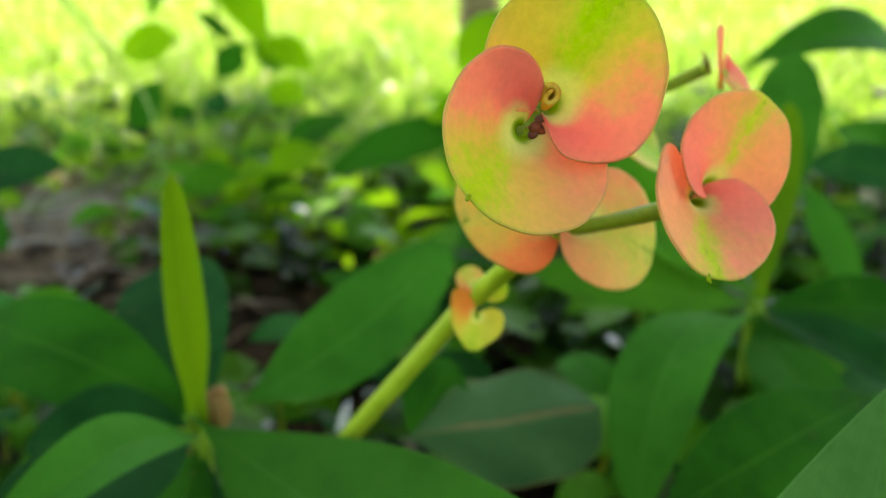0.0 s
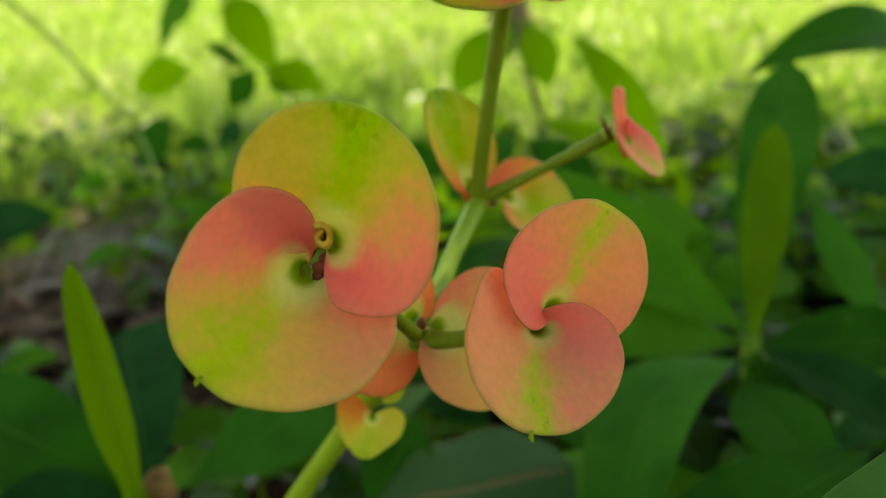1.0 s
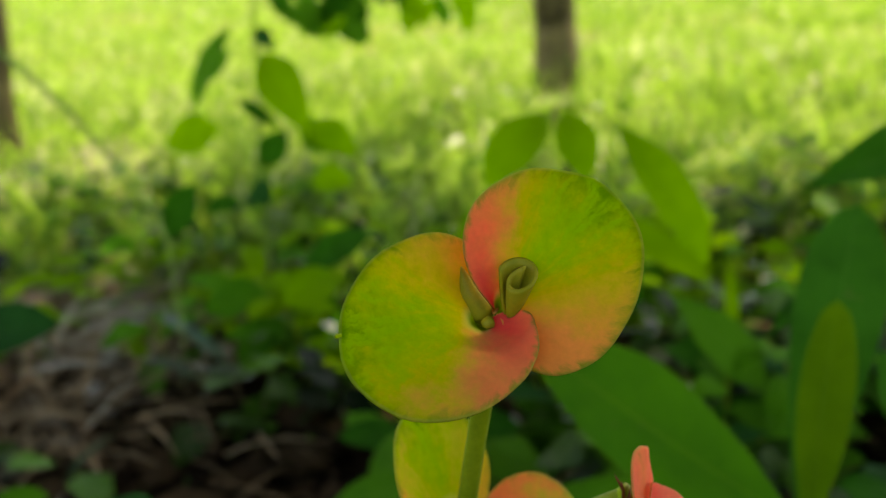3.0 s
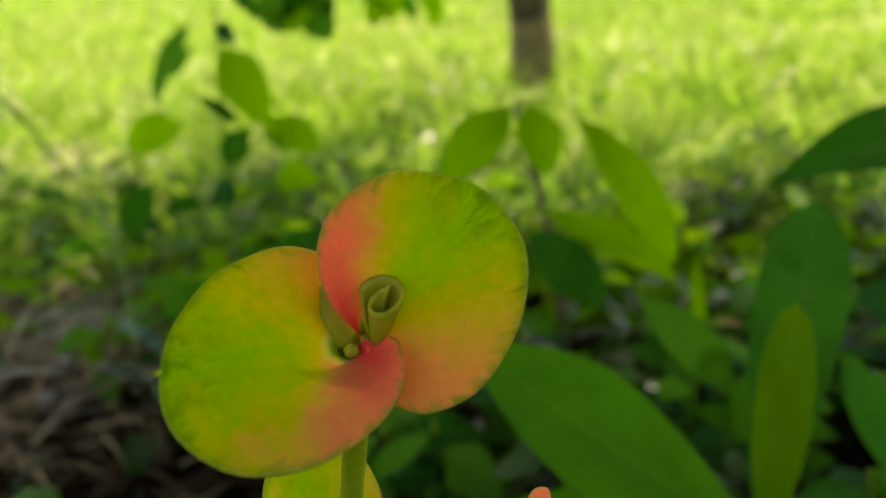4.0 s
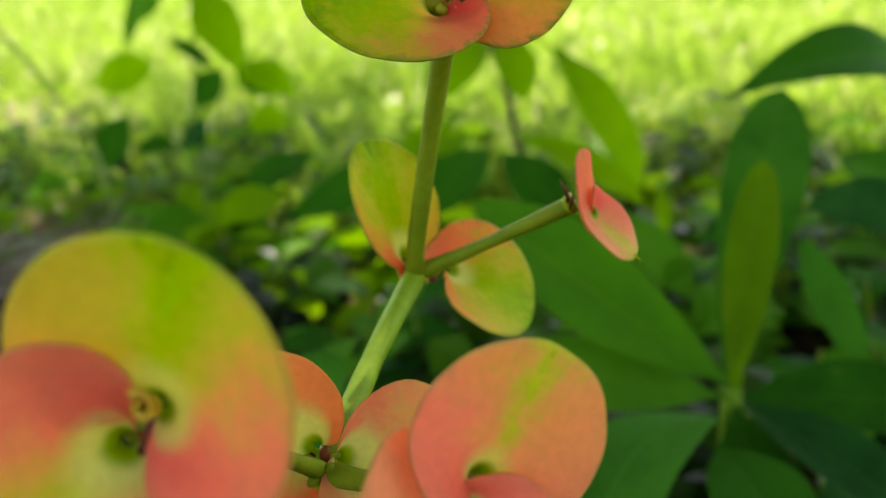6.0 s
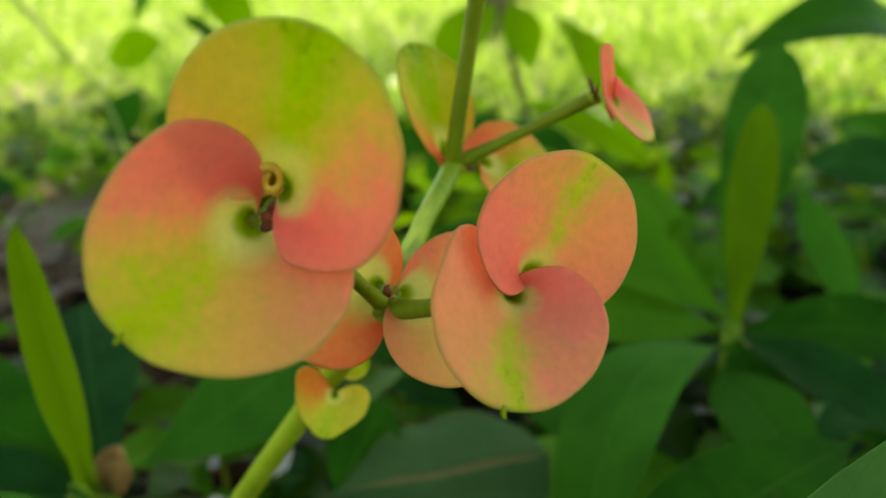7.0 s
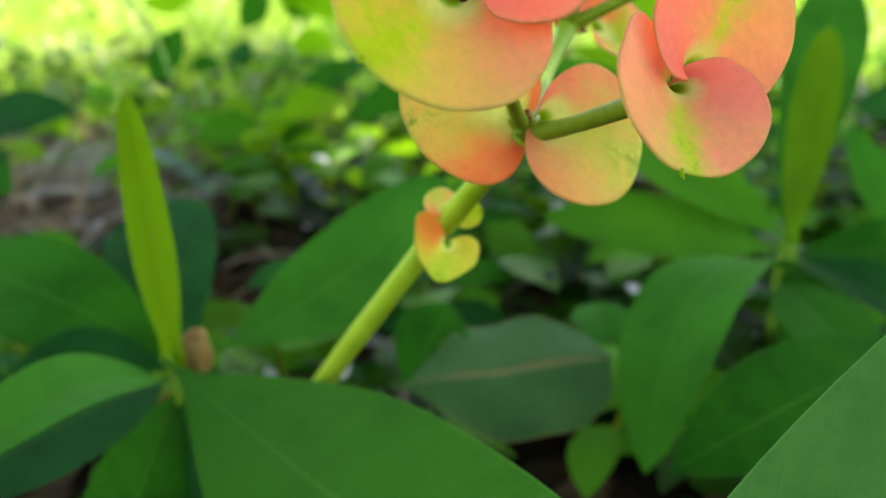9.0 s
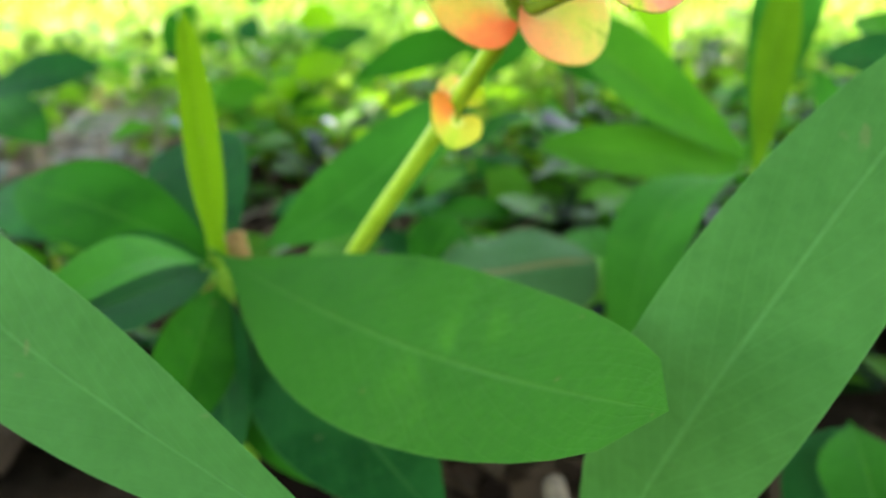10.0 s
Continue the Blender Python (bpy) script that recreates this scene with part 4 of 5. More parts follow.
stalk_part("stem", [(-0.16, 0.70, 0.0), (-0.162, 0.695, 0.05), (-0.158, 0.680, 0.082)], [0.002, 0.0016, 0.001], stalk_dark, bright_weed, "thin stem")
leaf(bright_weed, (-0.1560, 0.6560, 0.0860), (-0.2110, 0.6480, 0.0760), 0.036, (0.0, -0.6, 0.8), leaf_lit, bow=0.1, fold=0.12, wave=0.02, widest=0.4, seed=3.2)
leaf(bright_weed, (-0.1660, 0.6950, 0.0640), (-0.1150, 0.7000, 0.0560), 0.034, (0.1, -0.6, 0.8), leaf_lit, bow=0.14, fold=0.12, wave=0.02, widest=0.4, seed=4.2)
leaf(bright_weed, (-0.1600, 0.6900, 0.0480), (-0.1160, 0.6850, 0.0420), 0.030, (0.1, -0.7, 0.7), leaf_green, bow=0.1, fold=0.12, widest=0.4, seed=5.2)
leaf(bright_weed, (-0.1640, 0.6800, 0.0500), (-0.1800, 0.6300, 0.0340), 0.032, (0.0, -0.6, 0.8), leaf_lit, bow=0.1, fold=0.12, widest=0.4, seed=6.2)
rnd = random.Random(14)
for k in range(60):
    # The sapling's leafy head, which hangs over the lawn; its outer leaves are coloured as sunlit.
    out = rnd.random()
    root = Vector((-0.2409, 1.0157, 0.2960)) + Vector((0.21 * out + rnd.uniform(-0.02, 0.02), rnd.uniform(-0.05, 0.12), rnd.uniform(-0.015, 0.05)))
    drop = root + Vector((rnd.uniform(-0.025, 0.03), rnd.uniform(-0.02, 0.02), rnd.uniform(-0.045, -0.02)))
    leaf(sapling, root, drop, rnd.uniform(0.016, 0.026), (rnd.uniform(-0.6, 0.6), -0.8, 0.4), rnd.choice((leaf_green, leaf_light) if out < 0.6 else (leaf_sunlit, leaf_lit, leaf_sunlit)), bow=0.08, rows=8, cols=4, seed=k)
for k in range(3):
    stalk_part("stem", [(-0.2457, 0.9940, 0.3408), Vector((-0.2130, 1.0331, 0.3215)) + Vector((0, 0.02 * k, 0.01 * k)), Vector((-0.1557, 1.0736, 0.2988)) + Vector((0.05 * k, 0.03 * k - 0.03, 0.02))], [0.002, 0.0018, 0.001], woody, sapling, sides=8)

for k in range(5):
    # Overlapping leaves lower on the sapling.
    root = Vector((-0.2504, 0.9722, 0.1797)) + Vector((rnd.uniform(-0.09, 0.12), rnd.uniform(-0.05, 0.12), rnd.uniform(-0.09, 0.10)))
    drop = root + Vector((rnd.uniform(-0.04, 0.04), rnd.uniform(-0.03, 0.02), rnd.uniform(-0.05, -0.01)))
    leaf(sapling, root, drop, rnd.uniform(0.022, 0.034), (rnd.uniform(-0.6, 0.6), -0.8, 0.5), rnd.choice((leaf_sunlit, leaf_lit, leaf_light, leaf_sunlit)), bow=0.08, rows=10, cols=5, seed=k + 40)

far_weed = thing("low_plant", "weed with dark oval leaves at the bed's edge", "plant", "plants at the bed's edge", at_place=(-0.32, 0.50, 0.0))
stalk_part("stem", [(-0.32, 0.50, 0.0), (-0.318, 0.495, 0.05), (-0.3091, 0.4968, 0.1184)], [0.003, 0.0025, 0.002], woody, far_weed, "thin stem")
leaf(far_weed, (-0.3092, 0.4955, 0.1151), (-0.2223, 0.4869, 0.1348), 0.036, (0.1, -0.6, 0.8), leaf_blue, "", bow=0.08, fold=0.1, seed=1.5)
leaf(far_weed, (-0.3092, 0.4942, 0.1118), (-0.2348, 0.4299, 0.1015), 0.034, (0.1, -0.6, 0.8), leaf_green, "", bow=0.08, fold=0.1, seed=2.5)
leaf(far_weed, (-0.2474, 0.3805, 0.0874), (-0.1615, 0.3205, 0.0863), 0.036, (0.1, -0.7, 0.7), leaf_blue, "", bow=0.08, fold=0.1, seed=3.5)

# ---- trees ----
tree = thing("tree", "slim tree with brown bark standing on the sunlit lawn", "tree", at_place=(0.098, 2.08, 0.0))
stalk_part("trunk", [(0.100, 2.08, -0.02), (0.098, 2.08, 0.10), (0.086, 2.07, 0.45), (0.070, 2.05, 1.00), (0.14, 1.95, 1.7), (0.40, 1.65, 2.6)], [0.070, 0.056, 0.048, 0.052, 0.046, 0.054, 0.048, 0.052, 0.045, 0.050, 0.046, 0.046, 0.044, 0.042, 0.040, 0.035], bark, tree, "rough brown trunk", steps=10, ridges=0.08, sides=20)
rnd = random.Random(3)
for k in range(9):
    a = math.tau * k / 9 + rnd.uniform(-0.2, 0.2)
    reach = rnd.uniform(0.9, 1.5)
    stalk_part("limb", [(0.26, 1.92, 2.10 + 0.03 * k), (0.45 + 0.5 * reach * math.cos(a), 1.6 + 0.45 * reach * math.sin(a), 2.55), (0.6 + reach * math.cos(a), 1.35 + 0.8 * reach * math.sin(a), 2.9 + rnd.uniform(-0.1, 0.4))], [0.025, 0.018, 0.006], bark, tree, sides=8)


second = thing("tree", "dark slim tree trunk far out on the lawn", "tree", at_place=(-0.915, 1.470, 0.0))
stalk_part("trunk", [(-0.910, 1.470, -0.02), (-0.893, 1.470, 0.15), (-0.862, 1.475, 0.45), (-0.86, 1.50, 1.4), (-0.90, 1.70, 2.6)], [0.040, 0.026, 0.024, 0.024, 0.020], bark, second, "rough dark trunk", ridges=0.06, sides=14)


def crown_mesh(centre, radii, count, size, seed, ragged=0.0):
    """Many leaves in clumps inside an uneven rounded mass."""
    rng = random.Random(seed)
    verts, faces = [], []
    clumps = []
    while len(clumps) < count // 40:
        p = Vector((rng.uniform(-1, 1), rng.uniform(-1, 1), rng.uniform(-1, 1)))
        if 0.25 < p.length < 1 + 0.15 * noise.noise(p * 2) + ragged * noise.noise(p * 6 + Vector((seed, 0, 0))):
            clumps.append(p)
    for c in clumps:
        for _ in range(40):
            p = c + Vector((rng.gauss(0, 0.11), rng.gauss(0, 0.11), rng.gauss(0, 0.13)))
            p = Vector(centre) + Vector((p.x * radii[0], p.y * radii[1], p.z * radii[2]))
            ahead = Vector((rng.uniform(-1, 1), rng.uniform(-1, 1), rng.uniform(-0.9, 0.2))).normalized()
            side = ahead.cross(Vector((rng.uniform(-0.4, 0.4), rng.uniform(-0.4, 0.4), 1))).normalized()
            s = size * rng.uniform(0.7, 1.3)
            n = len(verts)
            verts += [p, p + ahead * s * 0.45 + side * s * 0.25, p + ahead * s, p + ahead * s * 0.45 - side * s * 0.25]
            faces += [(n, n + 1, n + 2), (n, n + 2, n + 3)]
    data = bpy.data.meshes.new("crown")
    data.from_pydata(verts, [], faces)
    data.materials.append(crown_mat)
    return data


far_crown = new("crown", crown_mesh((-0.90, 1.75, 3.2), (0.9, 0.8, 0.6), 1600, 0.14, 9))
far_crown.parent = second
far_crown.matrix_parent_inverse = Matrix.Translation(-second.location)
tagged(far_crown, "green leafy crown", kind="stuff")
# Crown out of view, placed and sized to shade the bed; ragged for sun flecks.
crown = new("crown", crown_mesh((0.67, 0.42, 3.0), (3.2, 1.80, 0.7), 24000, 0.14, 5, 0.4))
crown.parent = tree
crown.matrix_parent_inverse = Matrix.Translation(-tree.location)
tagged(crown, "unseen leafy crown placed to shade the bed", kind="stuff")

# Added out of view: blocks the low sky behind, so light falls from above.
hedge = new("hedge", crown_mesh((0.0, -3.2, 0.5), (5.5, 0.7, 0.65), 6000, 0.16, 8))
tagged(hedge, "unseen leafy mass behind the camera, added to block low sky light", "hedge", kind="stuff")

# ---- ground ----
def ground_height(x, y):
    """The soil's small lumps; far out the lawn climbs a little."""
    rise = 0.035 * max(0.0, y - 3.0) ** 1.15 if y < 60 else 3.7
    return rise + (0.012 * noise.noise(Vector((x * 5, y * 5, 0))) + 0.006 * noise.noise(Vector((x * 17, y * 17, 3))) if abs(x) < 4 and -4 < y < 5 else 0.0)


bm = bmesh.new()
cuts = sorted({*(round(0.05 * k, 3) for k in range(-30, 61)), -400, -60, -12, -4, 4.5, 6, 9, 14, 25, 60, 150, 600, 2500})
for_x = sorted({*(round(0.05 * k, 3) for k in range(-30, 31)), -2500, -500, -100, -25, -8, -3, 3, 8, 25, 100, 500, 2500})
points = [[bm.verts.new((x, y, ground_height(x, y))) for x in for_x] for y in cuts]
for a, b in zip(points, points[1:]):
    for k in range(len(for_x) - 1):
        bm.faces.new((a[k], a[k + 1], b[k + 1], b[k]))
tagged(mesh_object("ground", bm, soil), "garden soil darkened for shade, running into sunlit lawn", "ground", kind="structure")


def scatter(name, material, label, category, make):
    verts, faces = make()
    data = bpy.data.meshes.new(name)
    data.from_pydata(verts, [], faces)
    data.materials.append(material)
    return tagged(new(name, data), label, category, kind="stuff")


def blades(count, y_range, x_share, height, width, seed, lean=0.5, power=1.0):
    """Bent grass blades of two segments, thicker near the bed."""
    def make():
        rng = random.Random(seed)
        verts, faces = [], []
        while len(verts) < count * 5:
            y = y_range[0] + (y_range[1] - y_range[0]) * rng.random() ** power
            x = rng.uniform(-1, 1) * (0.25 + x_share * y)
            clump = noise.noise(Vector((x * 4, y * 4, 7))) + 0.8 * noise.noise(Vector((x * 13, y * 9, 2)))
            if (x - 0.10) ** 2 + (y - 1.98) ** 2 < 0.012 or rng.random() > 0.50 + 0.9 * clump + min(0.3, (y - 0.9) * 0.3):
                continue
            if ((x + 0.80) / 0.26) ** 2 + ((y - 1.45) / 0.36) ** 2 < 1 and rng.random() < 0.6:
                continue  # worn, strawy patch
            h = height * rng.uniform(0.5, 1.4) * max(0.3, 1 + 0.5 * clump)
            w = width * rng.uniform(0.7, 1.3) * (1 + 0.25 * max(0, y - 1.5))
            a, tip = rng.uniform(0, math.tau), rng.uniform(0.1, lean) * h * 2
            dx, dy = math.cos(a), math.sin(a)
            n = len(verts)
            p = Vector((x, y, max(0.0, ground_height(x, y)) - 0.004 if y > 3 else -0.004))
            s = Vector((-dy, dx, 0)) * w
            verts += [p - s, p + s, p - s * 0.7 + Vector((dx * tip * 0.35, dy * tip * 0.35, h * 0.62)), p + s * 0.7 + Vector((dx * tip * 0.35, dy * tip * 0.35, h * 0.62)), p + Vector((dx * tip, dy * tip, h))]
            faces += [(n, n + 1, n + 3, n + 2), (n + 2, n + 3, n + 4)]
        return verts, faces
    return make


scatter("lawn_grass", grass_mat, "bright yellow-green sunlit lawn grass", "grass", blades(110000, (0.86, 14.0), 0.75, 0.050, 0.0016, 11, 0.6, 2.6))
scatter("lawn_grass", edge_mat, "taller sunlit grass tufts at the lawn's near edge", "grass", blades(9000, (0.85, 2.6), 0.75, 0.09, 0.0032, 13, 0.8, 1.3))
scatter("pale_grass_blades", pale_grass, "pale dry grass blades mixed into the lawn", "grass", blades(4500, (0.85, 2.8), 0.75, 0.07, 0.0030, 15, 0.9, 1.4))
# Paler blades put the far lawn's blown-out sunlight into the colour.
scatter("pale_grass_blades", pale_grass, "far lawn grass paled to look overexposed by the sun", "grass", blades(9000, (2.4, 14.0), 0.75, 0.05, 0.0030, 16, 0.8, 1.6))
scatter("bed_grass", grass_mat, "thin grass blades among the weeds", "grass", blades(3500, (0.66, 1.3), 0.7, 0.06, 0.0012, 12, 0.9, 0.6))


def leaflets(count, y_range, height, size, seed, flat=0.6, gap=0.0):
    """Small oval leaves of weeds or litter, each a bent four-cornered blade."""
    def make():
        rng = random.Random(seed)
        verts, faces = [], []
        while len(verts) < count * 7:
            y = rng.uniform(*y_range)
            x = rng.uniform(-1, 1) * (0.22 + 0.7 * max(0, y))
            bare = height > 0.02 and ((x + 0.33) ** 2 / 0.030 + (y - 0.66) ** 2 / 0.030 < 1 or (x + 0.12) ** 2 / 0.03 + (y - 0.46) ** 2 / 0.012 < noise.noise(Vector((x * 20, y * 20, 5))) + 0.8)
            if bare or noise.noise(Vector((x * 7, y * 7, seed))) < gap:
                continue
            z = 0.004 + height * rng.random() ** 1.6
            a = rng.uniform(0, math.tau)
            ahead = Vector((math.cos(a), math.sin(a), rng.uniform(-flat, flat))).normalized()
            side = ahead.cross(Vector((rng.uniform(-flat, flat), rng.uniform(-flat, flat), 1))).normalized()
            above = side.cross(ahead)
            s = size * rng.uniform(0.5, 1.5)
            w = s * rng.uniform(0.2, 0.34)
            p = Vector((x, y, z))
            n = len(verts)
            verts += [p, p + ahead * s * 0.35 + side * w + above * s * 0.10, p + ahead * s * 0.35 + above * s * 0.04, p + ahead * s * 0.35 - side * w + above * s * 0.10,
                      p + ahead * s * 0.75 + side * w * 0.7 + above * s * 0.06, p + ahead * s * 0.75 - side * w * 0.7 + above * s * 0.06, p + ahead * s]
            for v in verts[n:]:
                v.z = max(v.z, 0.004)
            faces += [(n, n + 2, n + 1), (n, n + 3, n + 2), (n + 1, n + 2, n + 4), (n + 2, n + 3, n + 5), (n + 2, n + 5, n + 4), (n + 4, n + 5, n + 6)]
        return verts, faces
    return make


scatter("weed_leaves", weed_shade_mat, "low green weeds covering the bed, darkened for shade", "weeds", leaflets(4200, (0.30, 1.25), 0.07, 0.034, 21, 0.6, -0.12))
# Edge weeds get the far lighter grass colour, as if sunlit.
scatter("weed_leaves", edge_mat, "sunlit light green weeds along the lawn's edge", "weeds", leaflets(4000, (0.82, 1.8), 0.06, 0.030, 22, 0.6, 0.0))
scatter("dead_leaves", litter, "brown dead leaves and twigs on the soil, darkened for shade", "leaf litter", leaflets(3500, (0.05, 1.2), 0.008, 0.030, 23, 0.25))


def straws(count, y_range, seed):
    def make():
        rng = random.Random(seed)
        verts, faces = [], []
        for _ in range(count):
            y = rng.uniform(*y_range)
            p = Vector((rng.uniform(-1, 1) * (0.22 + 0.7 * y), y, rng.uniform(0.004, 0.03)))
            a, s = rng.uniform(0, math.tau), rng.uniform(0.03, 0.12)
            d = Vector((math.cos(a), math.sin(a), rng.uniform(-0.1, 0.35))) * s
            side = Vector((-math.sin(a), math.cos(a), 0.5)) * rng.uniform(0.0006, 0.0014)
            n = len(verts)
            verts += [p - side, p + side, p + d * 0.5 + side + Vector((0, 0, s * 0.06)), p + d * 0.5 - side + Vector((0, 0, s * 0.06)), p + d]
            faces += [(n, n + 1, n + 2, n + 3), (n + 3, n + 2, n + 4)]
        return verts, faces
    return make


scatter("dry_straw", straw, "pale dry grass stalks lying in the bed", "straw", straws(1000, (0.35, 1.4), 31))


def straw_heap(x=-0.37, y=0.69, spread=0.09, count=800, seed=33):
    rng = random.Random(seed)
    verts, faces = [], []
    for _ in range(count):
        p = Vector((x + rng.gauss(0, spread), y + rng.gauss(0, spread * 1.1), rng.uniform(0.004, 0.035)))
        a, s = rng.uniform(0, math.tau), rng.uniform(0.03, 0.11)
        d = Vector((math.cos(a), math.sin(a), rng.uniform(-0.05, 0.3))) * s
        side = Vector((-math.sin(a), math.cos(a), 0.6)) * rng.uniform(0.0007, 0.0016)
        n = len(verts)
        verts += [p - side, p + side, p + d * 0.5 + side + Vector((0, 0, s * 0.08)), p + d * 0.5 - side + Vector((0, 0, s * 0.08)), p + d]
        faces += [(n, n + 1, n + 2, n + 3), (n + 3, n + 2, n + 4)]
    return verts, faces


scatter("dry_straw", straw, "heap of brown dry grass and twigs in the bed", "straw", straw_heap)
# Second, brighter straw layer: light on the heap is put into its colour.
scatter("dry_straw", pale_straw, "grey-beige straw over the brown heap, brightened to look lit", "straw", lambda: straw_heap(-0.36, 0.72, 0.08, 320, 36))
scatter("dry_straw", pale_grass, "sunlit pale straw at the lawn's edge", "straw", lambda: straw_heap(-0.66, 1.05, 0.16, 700, 34))
scatter("dry_straw", pale_straw, "bleached straw on a worn patch of the lawn", "straw", lambda: straw_heap(-0.80, 1.42, 0.15, 900, 35))
# Pale flakes imitate the bright glints on glossy leaves and dry bits.
scatter("glint_litter", glint_bits, "small pale dry leaf bits in the bed, whitened as glints", "leaf litter", leaflets(700, (0.55, 2.0), 0.04, 0.017, 24, 0.8))
scatter("glint_litter", glint_bits, "pale dry leaves on the sunlit lawn, whitened as bright spots", "leaf litter", leaflets(420, (0.95, 2.4), 0.05, 0.022, 26, 0.8))
scatter("glint_litter", glint_bits, "white flakes standing in for glints among the weeds", "leaf litter", leaflets(220, (0.30, 0.95), 0.06, 0.013, 25, 0.9, 0.08))


def weed(x, y, tall, count, size, seed, materials):
    """A leafy weed: one thin stem with pairs of oval leaves."""
    rng = random.Random(seed)
    ob = thing("weed", "leafy green weed with oval leaves in the bed", "weed", "weeds in the bed", at_place=(x, y, 0.0))
    tip = Vector((x + rng.uniform(-0.02, 0.02), y + rng.uniform(-0.02, 0.02), tall))
    stalk_part("stem", [(x, y, 0.0), ((x + tip.x) / 2 + 0.004, (y + tip.y) / 2, tall * 0.5), tip], [0.0018, 0.0014, 0.0009], stalk_dark, ob, steps=4, sides=6)
    for k in range(count):
        up = 0.25 + 0.75 * k / (count - 1)
        root = Vector((x, y, 0)).lerp(tip, up)
        a = k * 2.4 + rng.uniform(-0.4, 0.4)
        out = Vector((math.cos(a), math.sin(a), rng.uniform(-0.25, 0.45))) * size * rng.uniform(0.75, 1.2)
        leaf(ob, root, root + out, size * rng.uniform(0.38, 0.52), (rng.uniform(-0.3, 0.3), rng.uniform(-0.6, 0.0), 1.0), rng.choice(materials), bow=rng.uniform(0.05, 0.2), fold=0.12, wave=0.02, seed=k, rows=10, cols=6)


rnd = random.Random(77)
BED = [(round(-0.22 + 0.06 * (k % 9) + 0.02 * math.sin(k * 3.7), 3), round(0.36 + 0.07 * (k // 9) + 0.025 * math.sin(k * 5.1), 3)) for k in range(36)]
FAR_BED = [(round(-0.40 + 0.105 * (k % 9) + 0.03 * math.sin(k * 2.3), 3), round(0.70 + 0.10 * (k // 9) + 0.04 * math.sin(k * 4.1), 3)) for k in range(27)]
BED = [(x, y) for x, y in BED if not (x < -0.03 and 0.40 < y < 0.66) and not (0.02 < x < 0.12 and y < 0.5)]
for k, (x, y) in enumerate(((-0.14, 0.66), (-0.08, 0.64), (0.05, 0.62), (-0.20, 0.68), (-0.02, 0.60), (0.20, 0.52), (0.27, 0.60), (-0.07, 0.70), (0.02, 0.74), (-0.19, 0.74), (0.16, 0.76), (0.34, 0.74), (-0.05, 0.90), (0.13, 0.95), (0.40, 0.92), (-0.25, 1.02), (-0.50, 1.0), (0.24, 0.44), (-0.20, 0.36), (0.06, 0.33), (0.20, 0.40), *BED, *FAR_BED)):
    # Weeds farther out take the sunlit leaf colours, to brighten that zone.
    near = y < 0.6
    weed(x, y, rnd.uniform(0.05, 0.085), rnd.randint(6, 9), rnd.uniform(0.040, 0.055), k + 3, (leaf_light, leaf_lit, leaf_blue, leaf_green) if near else (leaf_lit, leaf_sunlit, leaf_sunlit))


SPOTS = ((-0.310, 0.650, 0.011), (-0.715, 1.205, 0.026), (-0.458, 1.165, 0.015), (-0.66, 1.65, 0.016), (0.100, 0.430, 0.007), (0.36, 0.95, 0.012))


def stone(place, size, seed):
    bm = bmesh.new()
    blob(bm, place, size, seed, 0.45, 3)
    return tagged(mesh_object("stone", bm, stone_pale), "small pale stone on the garden soil", "stone", "pale stones")


for k, (x, y, s) in enumerate(((0.099, 1.234, 0.022), (0.274, 1.140, 0.018), (0.321, 1.120, 0.024), (0.322, 0.975, 0.012), (0.378, 1.093, 0.020), (0.263, 1.781, 0.020), (0.389, 1.531, 0.020), (-0.303, 0.640, 0.010), (-0.311, 0.727, 0.011), (-0.241, 0.724, 0.012), (0.337, 1.020, 0.013), (0.129, 0.781, 0.010), (-0.731, 1.371, 0.016), (-0.550, 1.510, 0.012), (0.397, 1.912, 0.018), (0.153, 1.496, 0.016), *SPOTS)):
    stone((x, y, s * 0.45), (s * 1.3, s, s * 0.75), k * 1.7)


def dry_stalk(points, radius, label):
    bm = bmesh.new()
    line = curve_points(points, 6)
    tube(bm, line, [radius * (1.2 - 0.95 * k / len(line)) for k in range(len(line))], 7)
    return tagged(mesh_object("dry_stalk", bm, woody if "dark" in label else straw_stalk), label, "stalk", "dry stalks")


straw_stalk = bark_material("straw_stalk", (0.10, 0.18, 0.03), (0.21, 0.31, 0.07), 40, 0.8, 0.0005)
dry_stalk([(-0.3819, 0.6999, 0.2911), (-0.3132, 0.6709, 0.2469), (-0.2562, 0.6396, 0.1989), (-0.2102, 0.6067, 0.1495), (-0.1942, 0.5738, 0.0772)], 0.0021, "thin olive grass stalk leaning over the bed")
dry_stalk([(-0.0875, 1.0328, 0.0014), (-0.0743, 1.0674, 0.0362), (-0.0537, 1.1186, 0.0864)], 0.0040, "pale dry stalk standing at the lawn's edge")
strap = thing("low_plant", "grey-green strap-leaved weed arching in the bed", "plant", "plants at the bed's edge", at_place=(-0.29, 0.68, 0.0))
stalk_part("stem", [(-0.29, 0.68, 0.0), (-0.282, 0.675, 0.036), (-0.2720, 0.6890, 0.0580)], [0.003, 0.002, 0.0015], stalk_dark, strap, "thin stem")
leaf(strap, (-0.2720, 0.6890, 0.0580), (-0.2010, 0.6570, 0.0270), 0.012, (0.3, -0.5, 0.85), leaf_gloss, bow=0.12, fold=0.2, seed=1.0)
leaf(strap, (-0.2700, 0.6470, 0.0380), (-0.2160, 0.6500, 0.0130), 0.011, (0.3, -0.4, 0.9), leaf_gloss, bow=0.12, fold=0.2, seed=2.0)


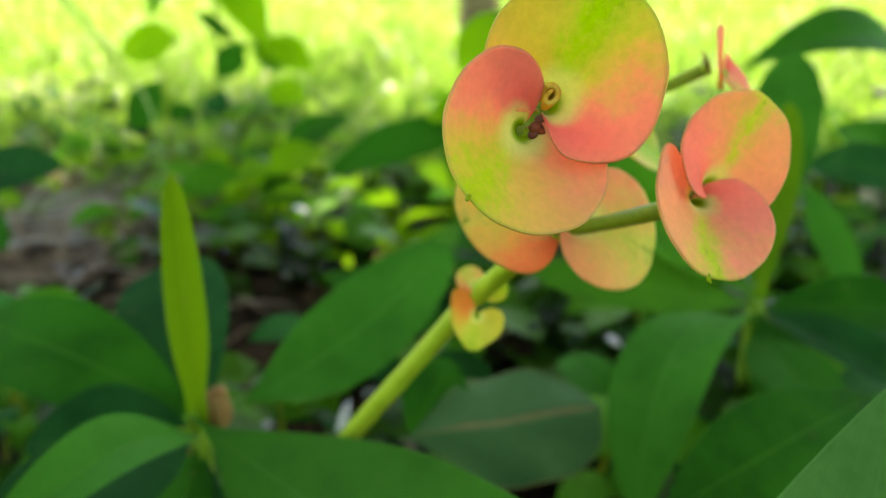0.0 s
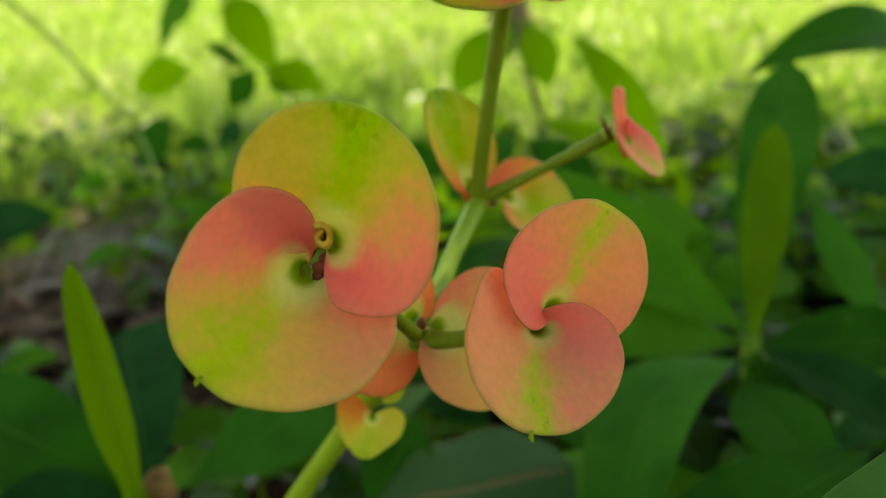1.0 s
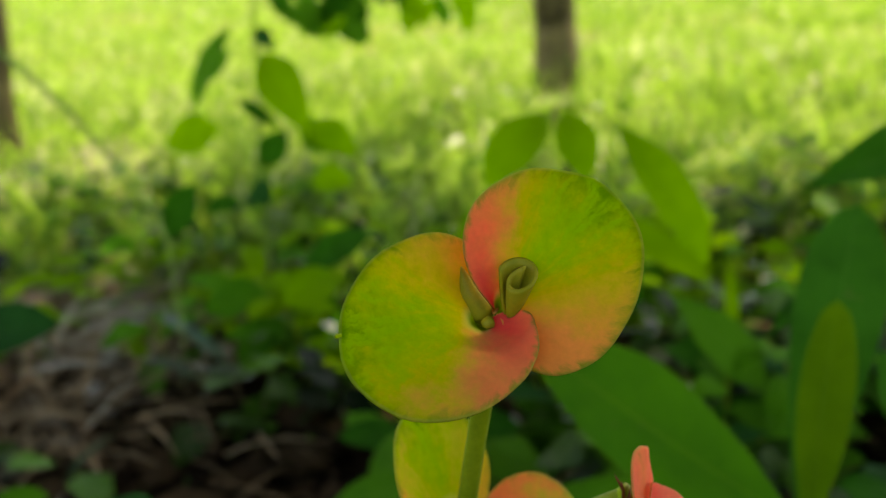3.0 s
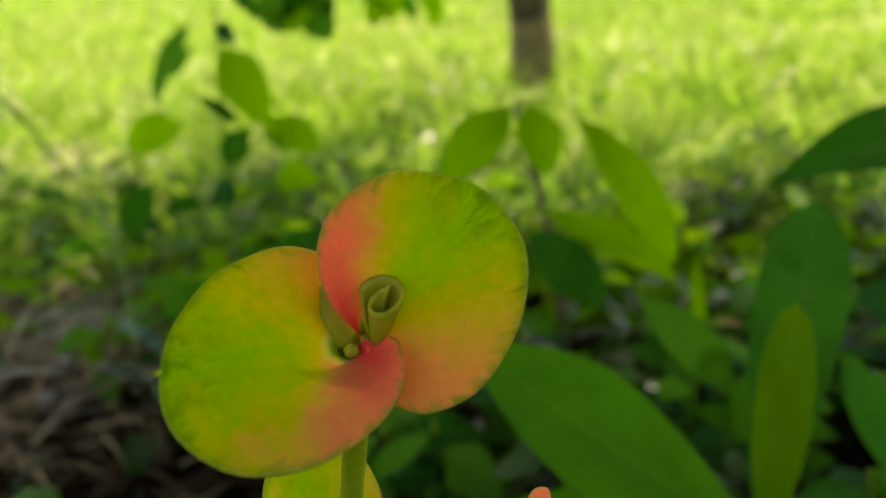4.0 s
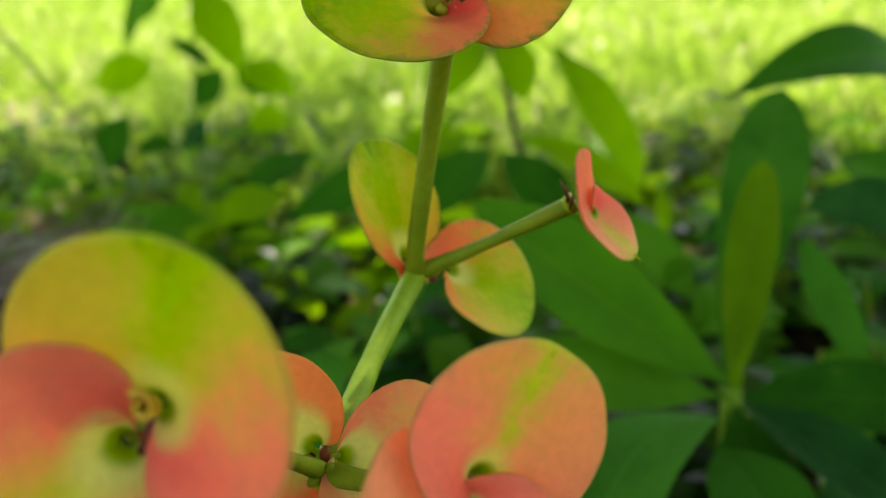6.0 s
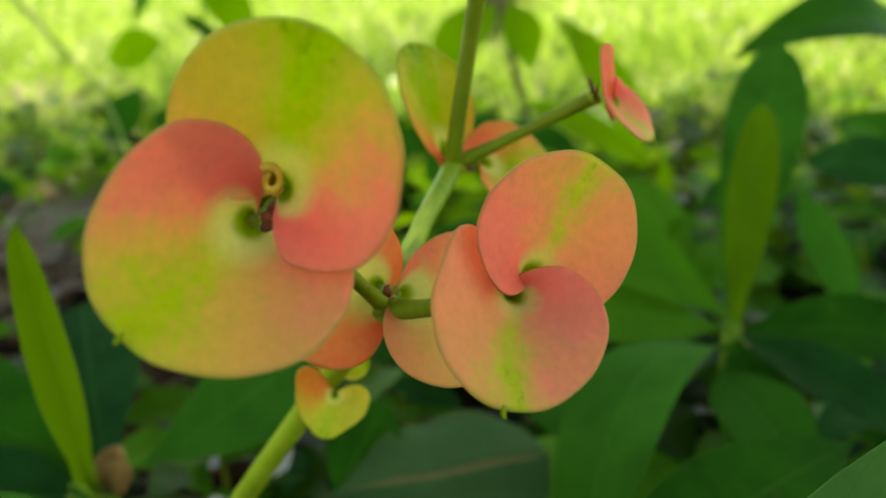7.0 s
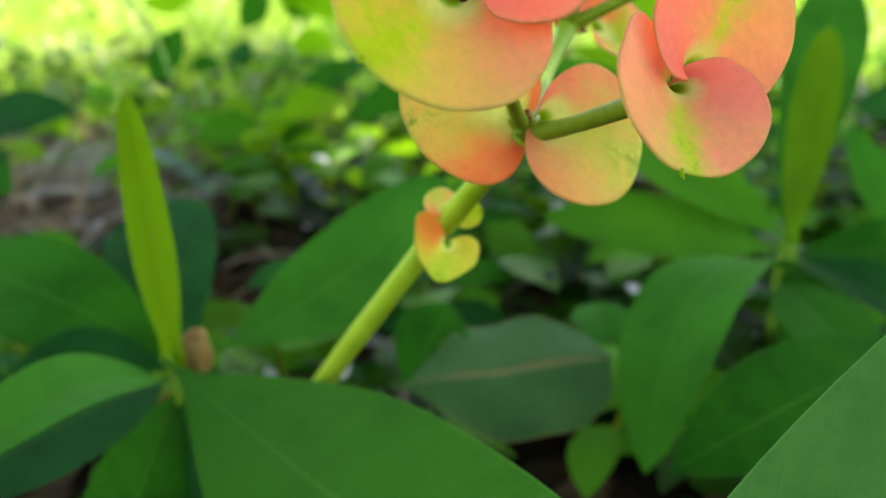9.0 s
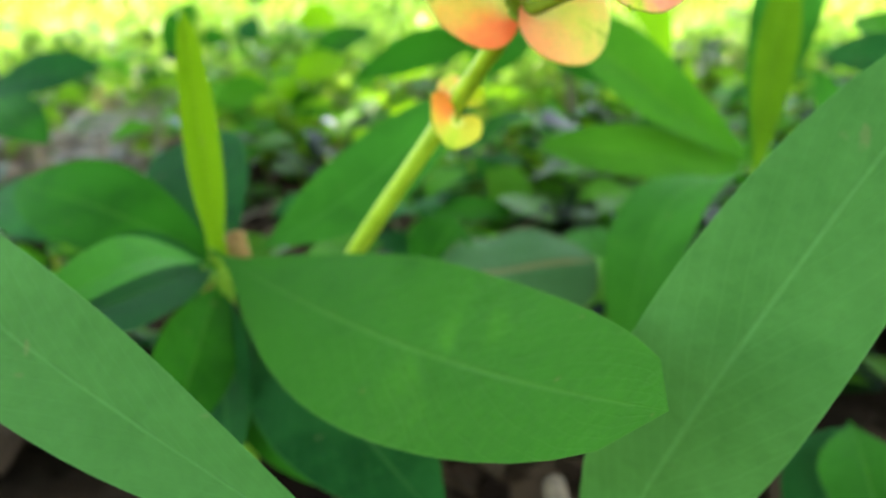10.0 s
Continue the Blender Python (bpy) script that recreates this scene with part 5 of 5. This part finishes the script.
def dry_leaf(base, tip, width, face, label, seed):
    """A pale dead leaf, curled along its length."""
    ob = thing("dry_leaf", label, "dead leaf", "dry leaves on the ground", at_place=(base[0], base[1], 0.0))
    leaf(ob, base, tip, width, face, dry_pale, "", name="blade", bow=0.12, fold=0.35, wave=0.06, seed=seed, rows=14, cols=8)
    stalk_part("leaf_stalk", [base, Vector(base) + Vector((-0.006, 0.004, -0.004)), Vector(base) + Vector((-0.010, 0.006, -base[2] + 0.004))], [0.0007, 0.0006, 0.0005], woody, ob, sides=6, steps=3)
    return ob


dry_pale = leaf_material("dry_pale_leaf", (0.20, 0.19, 0.15), (0.42, 0.42, 0.38), (0.30, 0.26, 0.18), 0.2, 0.5, 0.4)
dry_leaf((0.109, 0.773, 0.040), (0.129, 0.662, 0.036), 0.020, (0.5, -0.5, 0.7), "pale silvery dead leaf lying among the weeds", 1.0)
dry_leaf((0.063, 1.179, 0.016), (0.128, 1.165, 0.018), 0.030, (0.0, -0.5, 0.85), "pale dead leaf lying at the lawn's edge", 2.0)
dry_leaf((0.251, 1.114, 0.014), (0.322, 1.100, 0.016), 0.022, (0.1, -0.5, 0.85), "pale dead leaf lying at the lawn's edge", 3.0)
dry_leaf((0.300, 0.995, 0.014), (0.345, 0.970, 0.020), 0.024, (-0.1, -0.6, 0.8), "pale dead leaf lying at the lawn's edge", 4.0)
dry_leaf((0.298, 0.705, 0.024), (0.330, 0.680, 0.020), 0.022, (0.0, -0.6, 0.8), "pale dead leaf lying among the weeds", 5.0)
dry_leaf((-0.1240, 0.6930, 0.0340), (-0.1030, 0.6920, 0.0440), 0.019, (0.0, -0.8, 0.6), "pale dead leaf lying among the weeds", 6.0)
dry_leaf((-0.345, 0.716, 0.014), (-0.312, 0.708, 0.018), 0.022, (0.0, -0.6, 0.8), "pale dead leaf lying on the straw", 7.0)
dry_leaf((-0.098, 0.394, 0.016), (-0.086, 0.380, 0.024), 0.013, (0.0, -0.8, 0.6), "small pale dead leaf on the dark soil", 8.0)
dry_leaf((-0.026, 0.346, 0.016), (-0.014, 0.334, 0.024), 0.013, (0.0, -0.8, 0.6), "small pale dead leaf on the dark soil", 9.0)
dry_leaf((0.122, 0.508, 0.020), (0.146, 0.498, 0.022), 0.014, (0.0, -0.7, 0.7), "small pale dead leaf on the dark soil", 10.0)
dry_leaf((-0.60, 1.05, 0.012), (-0.53, 1.03, 0.016), 0.035, (0.0, -0.6, 0.8), "pale dead leaf lying on the straw", 11.0)
dry_leaf((-0.50, 0.90, 0.012), (-0.45, 0.885, 0.016), 0.026, (0.0, -0.6, 0.8), "pale dead leaf lying on the straw", 12.0)
